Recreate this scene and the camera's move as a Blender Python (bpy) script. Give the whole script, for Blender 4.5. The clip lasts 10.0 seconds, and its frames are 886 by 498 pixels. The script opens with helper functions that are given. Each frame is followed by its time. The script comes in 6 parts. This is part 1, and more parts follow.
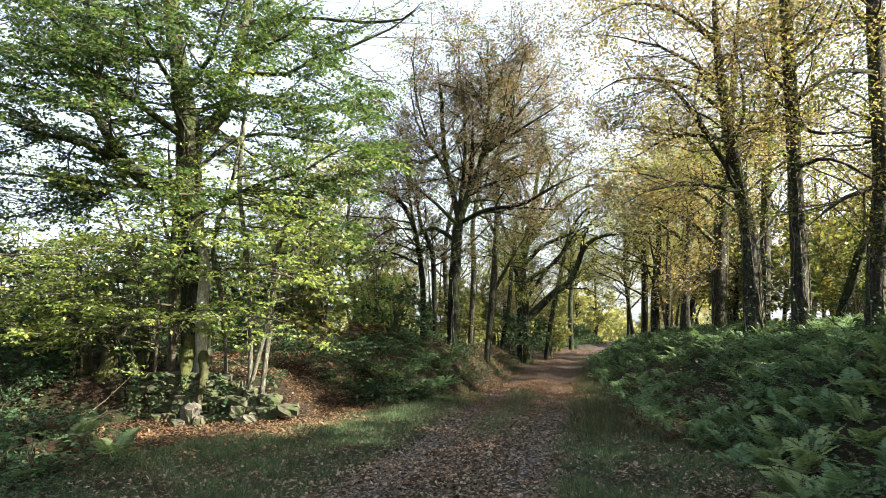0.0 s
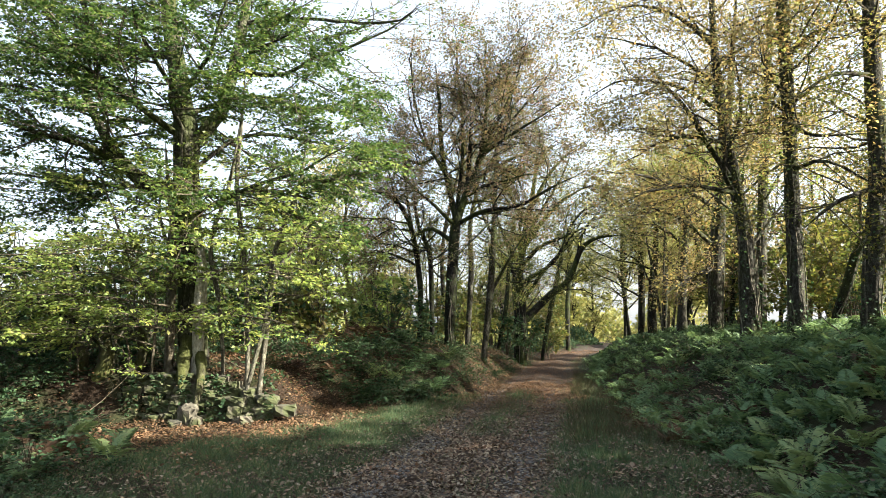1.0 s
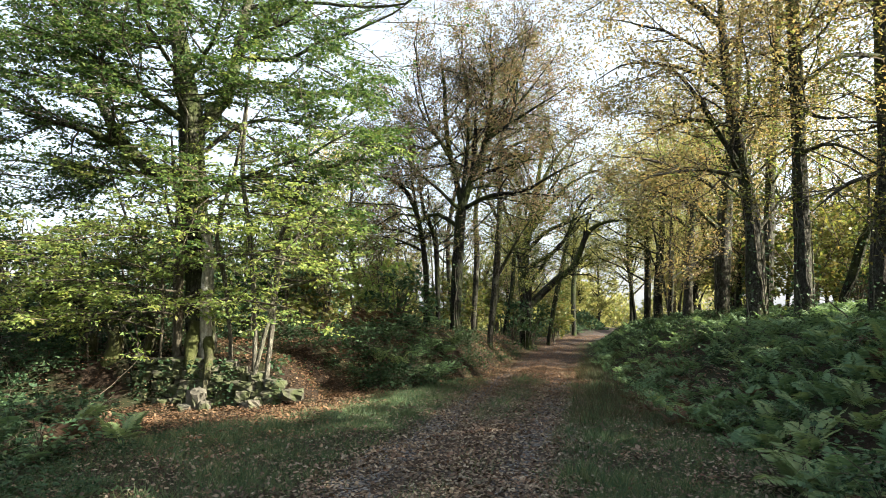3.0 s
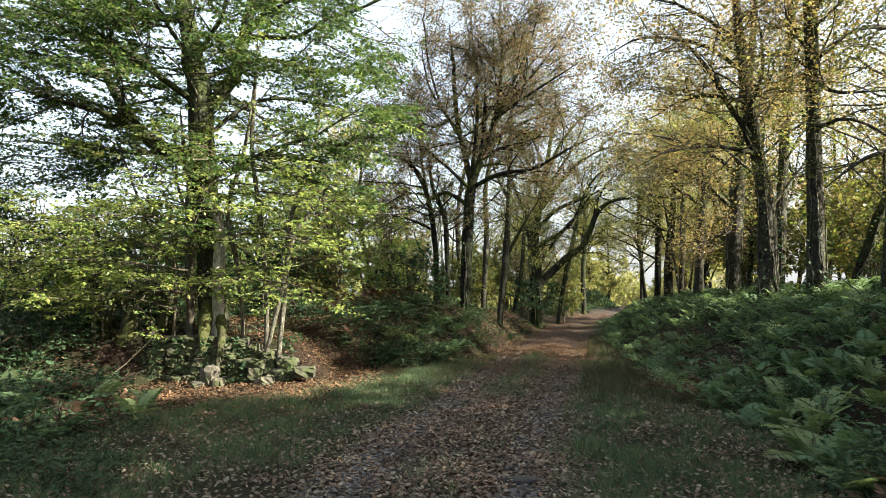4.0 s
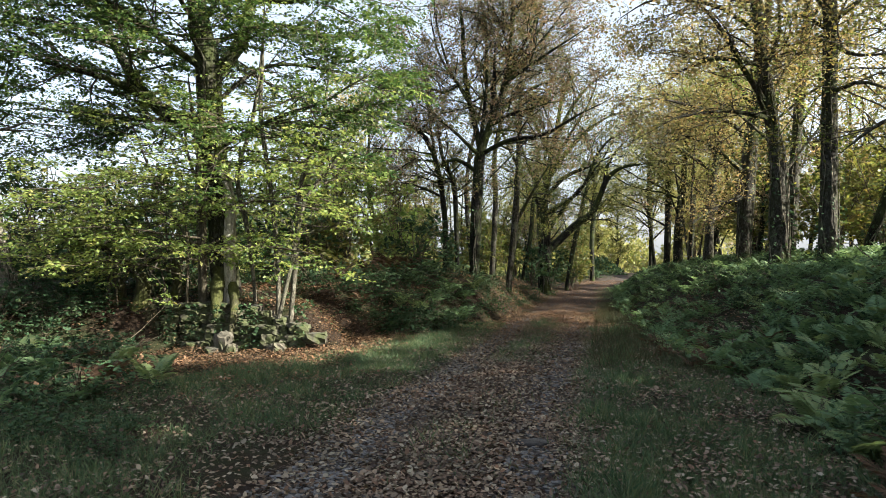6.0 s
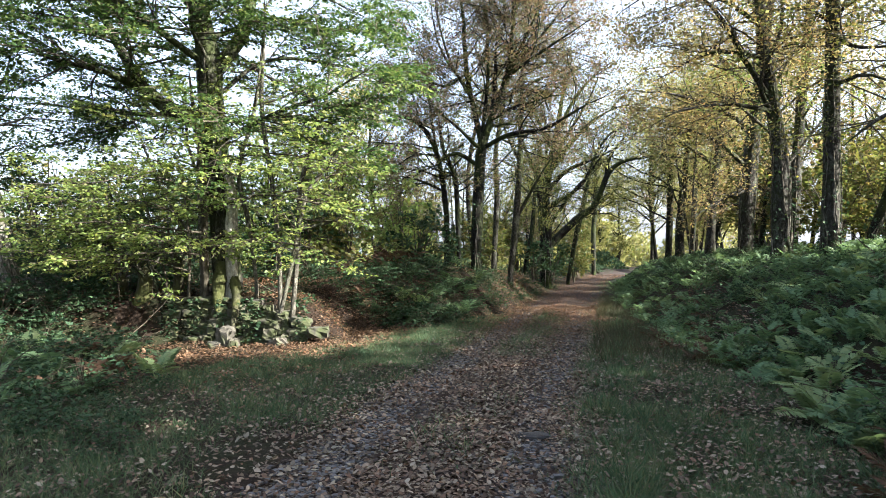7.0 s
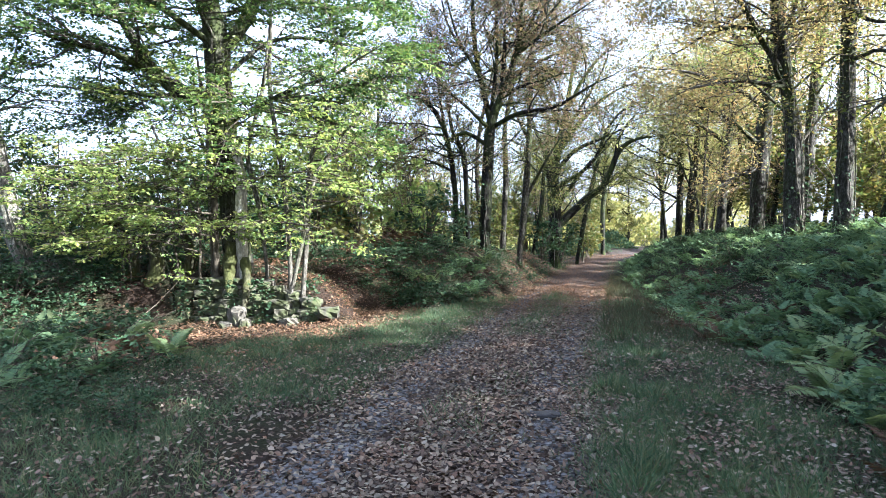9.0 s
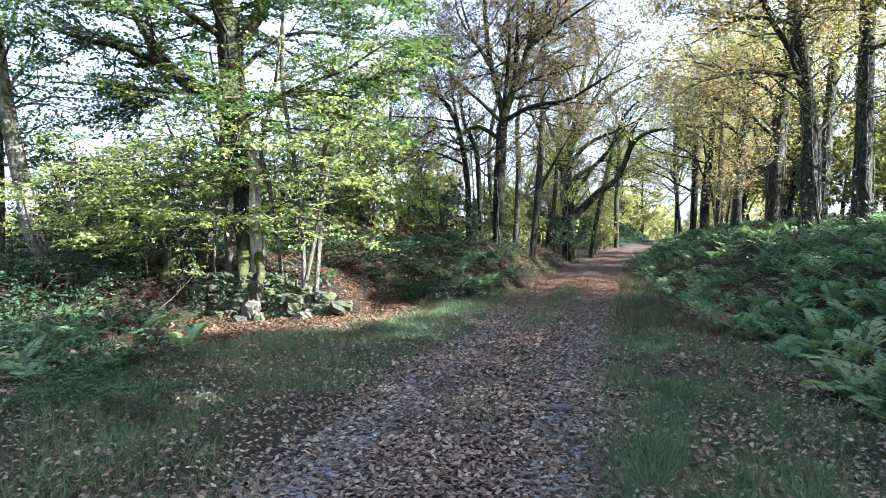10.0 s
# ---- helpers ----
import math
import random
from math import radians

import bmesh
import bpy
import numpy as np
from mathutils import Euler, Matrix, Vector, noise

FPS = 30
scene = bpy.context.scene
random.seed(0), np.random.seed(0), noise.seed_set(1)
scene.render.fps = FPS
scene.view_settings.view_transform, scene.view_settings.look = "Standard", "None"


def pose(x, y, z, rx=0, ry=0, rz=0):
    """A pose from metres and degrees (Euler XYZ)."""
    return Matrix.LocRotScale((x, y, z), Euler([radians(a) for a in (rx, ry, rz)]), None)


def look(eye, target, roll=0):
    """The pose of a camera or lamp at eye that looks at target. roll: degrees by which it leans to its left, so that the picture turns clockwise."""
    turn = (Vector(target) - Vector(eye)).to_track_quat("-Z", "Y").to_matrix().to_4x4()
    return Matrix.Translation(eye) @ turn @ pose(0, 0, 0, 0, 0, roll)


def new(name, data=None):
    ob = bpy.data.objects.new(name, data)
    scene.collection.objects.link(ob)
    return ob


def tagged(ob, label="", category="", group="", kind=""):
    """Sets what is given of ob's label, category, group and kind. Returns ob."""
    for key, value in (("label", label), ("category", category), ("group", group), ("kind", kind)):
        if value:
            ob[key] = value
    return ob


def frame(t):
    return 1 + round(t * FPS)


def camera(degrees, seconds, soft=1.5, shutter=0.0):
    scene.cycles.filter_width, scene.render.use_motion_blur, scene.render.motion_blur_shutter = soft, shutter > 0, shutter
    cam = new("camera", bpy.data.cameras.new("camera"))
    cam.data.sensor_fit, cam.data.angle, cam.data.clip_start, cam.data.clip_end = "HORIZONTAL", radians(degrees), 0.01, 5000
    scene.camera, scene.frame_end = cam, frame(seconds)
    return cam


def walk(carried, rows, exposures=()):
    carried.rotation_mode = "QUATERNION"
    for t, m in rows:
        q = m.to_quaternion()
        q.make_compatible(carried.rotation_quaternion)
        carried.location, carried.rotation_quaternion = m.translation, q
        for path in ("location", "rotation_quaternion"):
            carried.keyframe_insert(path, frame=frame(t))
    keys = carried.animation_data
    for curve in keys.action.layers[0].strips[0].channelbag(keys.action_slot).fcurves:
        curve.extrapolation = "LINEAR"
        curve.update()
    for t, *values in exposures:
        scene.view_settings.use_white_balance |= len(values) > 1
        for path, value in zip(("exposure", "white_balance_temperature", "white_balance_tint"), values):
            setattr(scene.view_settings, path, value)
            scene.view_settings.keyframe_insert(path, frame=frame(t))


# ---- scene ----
import itertools

cam = camera(70.1, 10.0, soft=0.85)
PATH = [
    (0, 0.026, 0.019, 1.575, 97.47, 0.09, 0.33), (0.5, 0.032, 0.011, 1.577, 97.56, 0.18, 0.16), (1, 0.023, 0.007, 1.579, 97.53, -0.01, 0.07),
    (1.5, 0.034, 0.011, 1.564, 97.51, -0.18, -0.05), (2, 0.038, 0.015, 1.561, 97.43, -0.21, 0.01), (2.5, 0.028, 0.006, 1.567, 96.94, -0.04, 0.20),
    (4, 0.016, 0.000, 1.547, 94.35, 0.28, 1.48), (4.5, 0.003, -0.009, 1.543, 93.20, 0.36, 1.64), (5, 0.001, -0.010, 1.542, 92.40, 0.27, 1.86),
    (5.5, -0.010, -0.015, 1.543, 91.77, 0.26, 2.09), (7, -0.019, -0.011, 1.537, 90.88, 0.48, 2.35), (7.5, -0.022, -0.006, 1.541, 90.39, 0.49, 2.33),
    (8, -0.021, -0.003, 1.540, 89.75, 0.42, 2.38), (8.5, -0.028, 0.002, 1.535, 89.51, 0.48, 2.37), (9, -0.036, -0.004, 1.535, 89.10, 0.69, 3.12),
    (9.5, -0.032, -0.006, 1.533, 88.78, 0.90, 3.80), (10, -0.034, -0.007, 1.532, 88.58, 0.88, 4.27),
]
walk(cam, [(t, pose(x, y, z, rx, ry, rz)) for t, x, y, z, rx, ry, rz in PATH],
     exposures=[(0, 2.44, 6750, 6), (2.5, 2.36, 6750, 6), (4, 2.26, 6800, 6), (5.5, 2.02, 6700, 6), (7, 2.52, 6050, 11), (10, 3.03, 5400, 14)])

# ---- light: low autumn sun from the right, clear pale sky ----
SUN_DIR = Vector((0.95, -0.27, 0.56)).normalized()
SUN_ELEV = math.asin(SUN_DIR.z)
SUN_AZ = math.atan2(SUN_DIR.x, SUN_DIR.y)
world = bpy.data.worlds.new("sky")
scene.world = world
world.use_nodes = True
wn = world.node_tree.nodes
sky = wn.new("ShaderNodeTexSky")
sky.sky_type = "NISHITA"
sky.sun_disc = False
sky.sun_elevation, sky.sun_rotation = SUN_ELEV, SUN_AZ
sky.air_density, sky.dust_density, sky.ozone_density = 1.0, 5.0, 0.6
wn["Background"].inputs["Strength"].default_value = 0.125
# a thin veil of high haze whitens the whole sky evenly
veil = wn.new("ShaderNodeMix")
veil.data_type = "RGBA"
veil.inputs[0].default_value = 0.55
veil.inputs[7].default_value = (2.0, 2.15, 2.4, 1)
world.node_tree.links.new(sky.outputs[0], veil.inputs[6])
world.node_tree.links.new(veil.outputs[2], wn["Background"].inputs["Color"])
sun_data = bpy.data.lights.new("sun", "SUN")
sun_data.energy, sun_data.angle, sun_data.color = 5.0, radians(0.6), (1.0, 0.93, 0.8)
sun = new("sun", sun_data)
sun.matrix_world = look(SUN_DIR * 60, (0, 0, 0))


# ---- materials ----
def node_mat(name):
    m = bpy.data.materials.new(name)
    m.use_nodes = True
    nt = m.node_tree
    return m, nt, nt.nodes["Principled BSDF"]


def add(nt, kind, **values):
    n = nt.nodes.new("ShaderNode" + kind)
    for k, v in values.items():
        n.inputs[k].default_value = v
    return n


def ramp(nt, source, stops):
    r = nt.nodes.new("ShaderNodeValToRGB")
    e = r.color_ramp.elements
    while len(e) < len(stops):
        e.new(0.5)
    for el, (p, c) in zip(e, stops):
        el.position, el.color = p, (*c, 1)
    nt.links.new(source, r.inputs[0])
    return r.outputs[0]


def mixed(nt, fac, a, b, mode="MIX"):
    n = nt.nodes.new("ShaderNodeMix")
    n.data_type, n.blend_type = "RGBA", mode
    for sock, v in ((n.inputs[0], fac), (n.inputs[6], a), (n.inputs[7], b)):
        if hasattr(v, "links"):
            nt.links.new(v, sock)
        elif isinstance(v, tuple):
            sock.default_value = (*v, 1)
        else:
            sock.default_value = v
    return n.outputs[2]


def scaled_coords(nt, sx, sy, sz, kind="Object"):
    tc = nt.nodes.new("ShaderNodeTexCoord")
    mp = nt.nodes.new("ShaderNodeMapping")
    mp.inputs["Scale"].default_value = (sx, sy, sz)
    nt.links.new(tc.outputs[kind], mp.inputs[0])
    return mp.outputs[0]


def noise_tex(nt, vec, scale, detail=6, rough=0.6):
    n = add(nt, "TexNoise", Scale=scale, Detail=detail, Roughness=rough)
    nt.links.new(vec, n.inputs["Vector"])
    return n.outputs["Fac"]


def bump(nt, bsdf, height, strength, distance):
    b = add(nt, "Bump", Strength=strength, Distance=distance)
    nt.links.new(height, b.inputs["Height"])
    nt.links.new(b.outputs[0], bsdf.inputs["Normal"])


def bark_mat(name, dark, mid, pale, moss=(0.04, 0.052, 0.018), moss_at=0.6):
    """Ridged bark with lichen blotches and moss."""
    m, nt, bsdf = node_mat(name)
    v = scaled_coords(nt, 9, 9, 4.0)
    ridges = noise_tex(nt, v, 2.2, 8, 0.65)
    base = ramp(nt, ridges, [(0.3, dark), (0.5, mid), (0.72, pale)])
    v2 = scaled_coords(nt, 1, 1, 0.55)
    blotch = noise_tex(nt, v2, 4.5, 8, 0.75)
    lich = ramp(nt, blotch, [(0.55, (0, 0, 0)), (0.6, (0.75, 0.75, 0.75))])
    base = mixed(nt, lich, base, tuple(c * 1.25 for c in pale))
    green = noise_tex(nt, v2, 1.1, 6, 0.75)
    gm = ramp(nt, green, [(moss_at - 0.05, (0, 0, 0)), (moss_at + 0.08, (0.9, 0.9, 0.9))])
    base = mixed(nt, gm, base, moss)
    nt.links.new(base, bsdf.inputs["Base Color"])
    bsdf.inputs["Roughness"].default_value = 0.9
    bsdf.inputs["Specular IOR Level"].default_value = 0.12
    bump(nt, bsdf, ridges, 1.0, 0.05)
    return m


def leaf_mat(name, palette, through_light=0.45, rough=0.45):
    """Thin leaves: some light shines through; each leaf takes its own tint."""
    m, nt, bsdf = node_mat(name)
    geo = nt.nodes.new("ShaderNodeNewGeometry")
    n = len(palette)
    col = ramp(nt, geo.outputs["Random Per Island"], [(i / max(1, n - 1), c) for i, c in enumerate(palette)])
    v = scaled_coords(nt, 1, 1, 1)
    patch = noise_tex(nt, v, 0.9, 3, 0.6)
    tint = ramp(nt, patch, [(0.3, (0.56, 0.63, 0.6)), (0.7, (0.98, 0.92, 0.82))])
    col = mixed(nt, 1.0, col, tint, "MULTIPLY")
    nt.links.new(col, bsdf.inputs["Base Color"])
    bsdf.inputs["Roughness"].default_value = rough
    bsdf.inputs["Specular IOR Level"].default_value = 0.22
    tr = nt.nodes.new("ShaderNodeBsdfTranslucent")
    bright = mixed(nt, 1.0, col, (1.4, 1.38, 0.95), "MULTIPLY")
    nt.links.new(bright, tr.inputs["Color"])
    mx = add(nt, "MixShader", Fac=through_light)
    nt.links.new(bsdf.outputs[0], mx.inputs[1])
    nt.links.new(tr.outputs[0], mx.inputs[2])
    nt.links.new(mx.outputs[0], nt.nodes["Material Output"].inputs["Surface"])
    return m


BARK_BEECH = bark_mat("bark_beech", (0.01, 0.009, 0.008), (0.026, 0.024, 0.02), (0.15, 0.145, 0.12), moss_at=0.47)
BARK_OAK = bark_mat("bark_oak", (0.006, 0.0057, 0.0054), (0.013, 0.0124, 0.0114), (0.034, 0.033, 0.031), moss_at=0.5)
BARK_GREY = bark_mat("bark_grey", (0.014, 0.0125, 0.011), (0.034, 0.032, 0.027), (0.1, 0.098, 0.088), moss_at=0.52)
# Pale bark, lightened further so that sun on the trunk's right side is painted.
BARK_PALE_LIT = bark_mat("bark_pale_lit", (0.13, 0.12, 0.1), (0.36, 0.34, 0.29), (0.56, 0.54, 0.48), moss_at=0.7)
BARK_BIRCH = bark_mat("bark_birch", (0.03, 0.028, 0.024), (0.13, 0.12, 0.1), (0.3, 0.29, 0.25), moss_at=0.55)
BARK_SAPLING = bark_mat("bark_sapling", (0.028, 0.026, 0.02), (0.08, 0.075, 0.06), (0.22, 0.21, 0.175), moss_at=0.55)
BARK_MOSSY = bark_mat("bark_mossy", (0.02, 0.018, 0.014), (0.05, 0.045, 0.034), (0.13, 0.12, 0.095), (0.058, 0.066, 0.02), 0.47)
BARK_TWIG = bark_mat("bark_twig", (0.035, 0.03, 0.022), (0.07, 0.06, 0.045), (0.13, 0.12, 0.09), moss_at=0.7)
LEAF_BEECH = leaf_mat("leaf_beech", [(0.037, 0.077, 0.033), (0.06, 0.114, 0.041), (0.088, 0.148, 0.05), (0.141, 0.176, 0.061)], 0.5)
# Lightened beyond natural leaf tone: sunlight on the low sprays is in the colour.
LEAF_HAZEL_LIT = leaf_mat("leaf_hazel_lit", [(0.158, 0.242, 0.089), (0.215, 0.303, 0.105), (0.271, 0.347, 0.121), (0.362, 0.369, 0.147)], 0.5)
LEAF_RUST = leaf_mat("leaf_rust", [(0.15, 0.11, 0.095), (0.23, 0.155, 0.125), (0.17, 0.165, 0.09), (0.13, 0.15, 0.075), (0.28, 0.175, 0.125), (0.16, 0.12, 0.11), (0.2, 0.19, 0.1)], 0.5)
LEAF_OLIVE = leaf_mat("leaf_olive", [(0.075, 0.11, 0.038), (0.125, 0.15, 0.048), (0.175, 0.175, 0.06), (0.18, 0.14, 0.058)])
LEAF_GOLD = leaf_mat("leaf_gold", [(0.32, 0.215, 0.127), (0.33, 0.27, 0.161), (0.262, 0.2, 0.115), (0.204, 0.215, 0.115), (0.349, 0.22, 0.132), (0.233, 0.25, 0.144), (0.369, 0.31, 0.196)], 0.58)
LEAF_YELLOW = leaf_mat("leaf_yellow", [(0.27, 0.28, 0.12), (0.38, 0.36, 0.18), (0.22, 0.26, 0.1), (0.4, 0.35, 0.19)])
LEAF_DARK = leaf_mat("leaf_dark", [(0.024, 0.056, 0.032), (0.04, 0.084, 0.044), (0.055, 0.106, 0.054), (0.078, 0.102, 0.05)], 0.25, 0.7)
LEAF_FERN = leaf_mat("leaf_fern", [(0.108, 0.188, 0.113), (0.155, 0.249, 0.139), (0.202, 0.296, 0.159)], 0.35, 0.7)
LEAF_FERN_PALE = leaf_mat("leaf_fern_pale", [(0.205, 0.291, 0.15), (0.248, 0.336, 0.17), (0.292, 0.347, 0.18)], 0.35, 0.6)
LEAF_BRACKEN = leaf_mat("leaf_bracken", [(0.063, 0.04, 0.028), (0.108, 0.065, 0.045), (0.153, 0.096, 0.065)], 0.25, 0.8)
LEAF_LITTER = leaf_mat("leaf_litter", [(0.042, 0.033, 0.028), (0.103, 0.07, 0.055), (0.179, 0.128, 0.103), (0.273, 0.22, 0.18), (0.094, 0.066, 0.053), (0.338, 0.3, 0.257), (0.179, 0.105, 0.076), (0.056, 0.042, 0.036)], 0.1, 0.7)
LEAF_COPPER = leaf_mat("leaf_copper", [(0.048, 0.03, 0.022), (0.114, 0.065, 0.043), (0.194, 0.114, 0.074), (0.264, 0.18, 0.125), (0.132, 0.074, 0.046), (0.22, 0.123, 0.072), (0.062, 0.038, 0.028)], 0.1, 0.7)
DRY_GRASS = leaf_mat("dry_grass", [(0.064, 0.063, 0.039), (0.103, 0.092, 0.056), (0.055, 0.076, 0.041), (0.087, 0.07, 0.045)], 0.3, 0.7)
GRASS = leaf_mat("grass_blades", [(0.05, 0.1, 0.06), (0.075, 0.135, 0.075), (0.1, 0.16, 0.088), (0.17, 0.18, 0.11), (0.085, 0.145, 0.08)], 0.3, 0.6)


def ground_material():
    """Soil, gravel on the lane and short turf on the fields."""
    m, nt, bsdf = node_mat("ground_soil")
    v = scaled_coords(nt, 1, 1, 1)
    fine = noise_tex(nt, v, 28, 8, 0.7)
    soil = ramp(nt, fine, [(0.3, (0.01, 0.007, 0.005)), (0.55, (0.026, 0.018, 0.013)), (0.75, (0.055, 0.038, 0.027))])
    big = noise_tex(nt, v, 1.3, 5, 0.6)
    moss = ramp(nt, big, [(0.48, (0, 0, 0)), (0.62, (0.7, 0.7, 0.7))])
    soil = mixed(nt, moss, soil, (0.022, 0.03, 0.013))
    stone = add(nt, "TexVoronoi", Scale=34.0)
    nt.links.new(v, stone.inputs["Vector"])
    grav = ramp(nt, stone.outputs["Distance"], [(0.1, (0.13, 0.125, 0.13)), (0.45, (0.07, 0.066, 0.068)), (0.7, (0.02, 0.018, 0.017))])
    dirt = noise_tex(nt, v, 2.6, 5, 0.65)
    dm = ramp(nt, dirt, [(0.36, (0, 0, 0)), (0.54, (1, 1, 1))])
    grav = mixed(nt, dm, grav, (0.05, 0.034, 0.026))
    at = nt.nodes.new("ShaderNodeAttribute")
    at.attribute_name = "lane"
    col = mixed(nt, at.outputs["Fac"], soil, grav)
    at2 = nt.nodes.new("ShaderNodeAttribute")
    at2.attribute_name = "field"
    turf = ramp(nt, noise_tex(nt, v, 0.6, 8, 0.7), [(0.3, (0.07, 0.11, 0.025)), (0.6, (0.13, 0.16, 0.04)), (0.8, (0.2, 0.19, 0.07))])
    col = mixed(nt, at2.outputs["Fac"], col, turf)
    nt.links.new(col, bsdf.inputs["Base Color"])
    bsdf.inputs["Roughness"].default_value = 0.95
    bsdf.inputs["Specular IOR Level"].default_value = 0.12
    bump(nt, bsdf, fine, 0.8, 0.03)
    return m


def stone_material(name, a, b, c, moss_at=0.44):
    m, nt, bsdf = node_mat(name)
    v = scaled_coords(nt, 1, 1, 1)
    n1 = noise_tex(nt, v, 9, 8, 0.7)
    col = ramp(nt, n1, [(0.3, a), (0.52, b), (0.75, c)])
    inf = nt.nodes.new("ShaderNodeObjectInfo")
    tone = ramp(nt, inf.outputs["Random"], [(0.0, (0.65, 0.65, 0.62)), (1.0, (1.25, 1.2, 1.12))])
    col = mixed(nt, 1.0, col, tone, "MULTIPLY")
    mm = ramp(nt, noise_tex(nt, v, 2.4, 6, 0.7), [(moss_at, (0, 0, 0)), (moss_at + 0.14, (0.9, 0.9, 0.9))])
    col = mixed(nt, mm, col, (0.04, 0.052, 0.014))
    nt.links.new(col, bsdf.inputs["Base Color"])
    bsdf.inputs["Roughness"].default_value = 0.9
    bump(nt, bsdf, n1, 0.6, 0.02)
    return m


GROUND = ground_material()
STONE = stone_material("wall_stone", (0.025, 0.023, 0.019), (0.08, 0.075, 0.063), (0.2, 0.19, 0.165), 0.46)
DARK_STONE = stone_material("lane_stone", (0.008, 0.008, 0.009), (0.016, 0.016, 0.018), (0.035, 0.035, 0.038), 0.8)
GRAVEL = stone_material("gravel_stone", (0.06, 0.06, 0.066), (0.13, 0.13, 0.142), (0.25, 0.25, 0.27), 0.7)
PALE_STONE = stone_material("pale_stone", (0.035, 0.032, 0.026), (0.085, 0.08, 0.068), (0.19, 0.18, 0.155), 0.52)


# ---- mesh building ----
class Mesh:
    """Gathers four-cornered faces and writes them as one mesh."""

    def __init__(self):
        self.v, self.f, self.n = [], [], 0

    def put(self, verts, faces):
        self.v.append(np.asarray(verts, float).reshape(-1, 3))
        self.f.append(np.asarray(faces, int).reshape(-1, 4) + self.n)
        self.n += len(self.v[-1])

    def tube(self, pts, radii, sides=6, wobble=0.0, rng=None):
        pts, radii = np.asarray(pts, float), np.asarray(radii, float)
        k = len(pts)
        t = np.gradient(pts, axis=0)
        t /= np.linalg.norm(t, axis=1)[:, None] + 1e-9
        ref = np.array([0.31, 0.94, 0.1]) if abs(t[:, 2]).mean() > 0.6 else np.array([0.05, 0.1, 1.0])
        a = np.cross(t, ref)
        a /= np.linalg.norm(a, axis=1)[:, None] + 1e-9
        b = np.cross(t, a)
        ang = np.arange(sides) * 2 * np.pi / sides
        r = np.repeat(radii[:, None], sides, 1)
        if wobble:
            r = r * (1 + wobble * rng.uniform(-1, 1, r.shape))
        ring = pts[:, None] + r[..., None] * (np.cos(ang)[None, :, None] * a[:, None] + np.sin(ang)[None, :, None] * b[:, None])
        i, j = np.meshgrid(np.arange(k - 1), np.arange(sides), indexing="ij")
        j2 = (j + 1) % sides
        f = np.stack([i * sides + j, i * sides + j2, (i + 1) * sides + j2, (i + 1) * sides + j], -1)
        self.put(ring, f)

    def leaves(self, pos, along, up, size, wide=0.55, fold=0.12):
        pos, along, up = (np.asarray(q, float) for q in (pos, along, up))
        n = len(pos)
        if not n:
            return
        size = np.broadcast_to(np.asarray(size, float), (n,))[:, None]
        along = along / (np.linalg.norm(along, axis=1)[:, None] + 1e-9)
        side = np.cross(along, up)
        side /= np.linalg.norm(side, axis=1)[:, None] + 1e-9
        nrm = np.cross(side, along)
        mid = pos + along * size * 0.48
        v = np.stack([pos, mid + side * size * wide * 0.5 + nrm * size * fold, pos + along * size - nrm * size * fold * 0.5,
                      mid - side * size * wide * 0.5 + nrm * size * fold], 1)
        self.put(v, np.arange(n * 4).reshape(n, 4))

    def round_leaves(self, pos, along, up, size, wide, curl):
        """Broader leaves with a rounded outline, creased along the middle and curled at the tip."""
        n = len(pos)
        size = np.asarray(size, float)[:, None]
        wide = np.asarray(wide, float)[:, None]
        curl = np.asarray(curl, float)[:, None]
        along = along / (np.linalg.norm(along, axis=1)[:, None] + 1e-9)
        side = np.cross(along, up)
        side /= np.linalg.norm(side, axis=1)[:, None] + 1e-9
        nrm = np.cross(side, along)
        tip = pos + along * size + nrm * size * curl
        row = [pos]
        for t, w, h in ((0.3, 0.5, 0.16), (0.72, 0.4, 0.2)):
            for sg in (1, -1):
                row.append(pos + along * size * t + sg * side * size * wide * w + nrm * size * (h * abs(curl) + curl * t * t))
        v = np.stack([row[0], row[1], row[3], tip, row[4], row[2]], 1)
        k = np.arange(n)[:, None] * 6
        self.put(v, np.concatenate([k + [0, 1, 2, 3], k + [0, 3, 4, 5]]))

    def done(self, name, smooth=True, origin=(0, 0, 0)):
        me = bpy.data.meshes.new(name)
        v = np.concatenate(self.v) - np.asarray(origin, float)
        f = np.concatenate(self.f)
        me.vertices.add(len(v))
        me.vertices.foreach_set("co", v.ravel())
        me.loops.add(f.size)
        me.loops.foreach_set("vertex_index", f.ravel().astype(np.int32))
        me.polygons.add(len(f))
        me.polygons.foreach_set("loop_start", np.arange(0, f.size, 4, dtype=np.int32))
        me.polygons.foreach_set("use_smooth", np.full(len(f), smooth, dtype=bool))
        me.update(calc_edges=True)
        return me


def part(name, mesh, material, parent=None, label="", origin=(0, 0, 0), smooth=True, kind=""):
    """Links a gathered mesh as one object, under a thing where one is given."""
    me = mesh.done(name, smooth, origin) if isinstance(mesh, Mesh) else mesh
    if not me.materials:
        me.materials.append(material)
    ob = new(name, me)
    if parent is not None:
        ob.parent = parent
    if label:
        ob["label"] = label
    if kind:
        ob["kind"] = kind
    return ob


def thing(name, place, label, category, group="", kind=""):
    e = new(name)
    e.location = place
    e.empty_display_size = 0.2
    return tagged(e, label, category, group, kind)


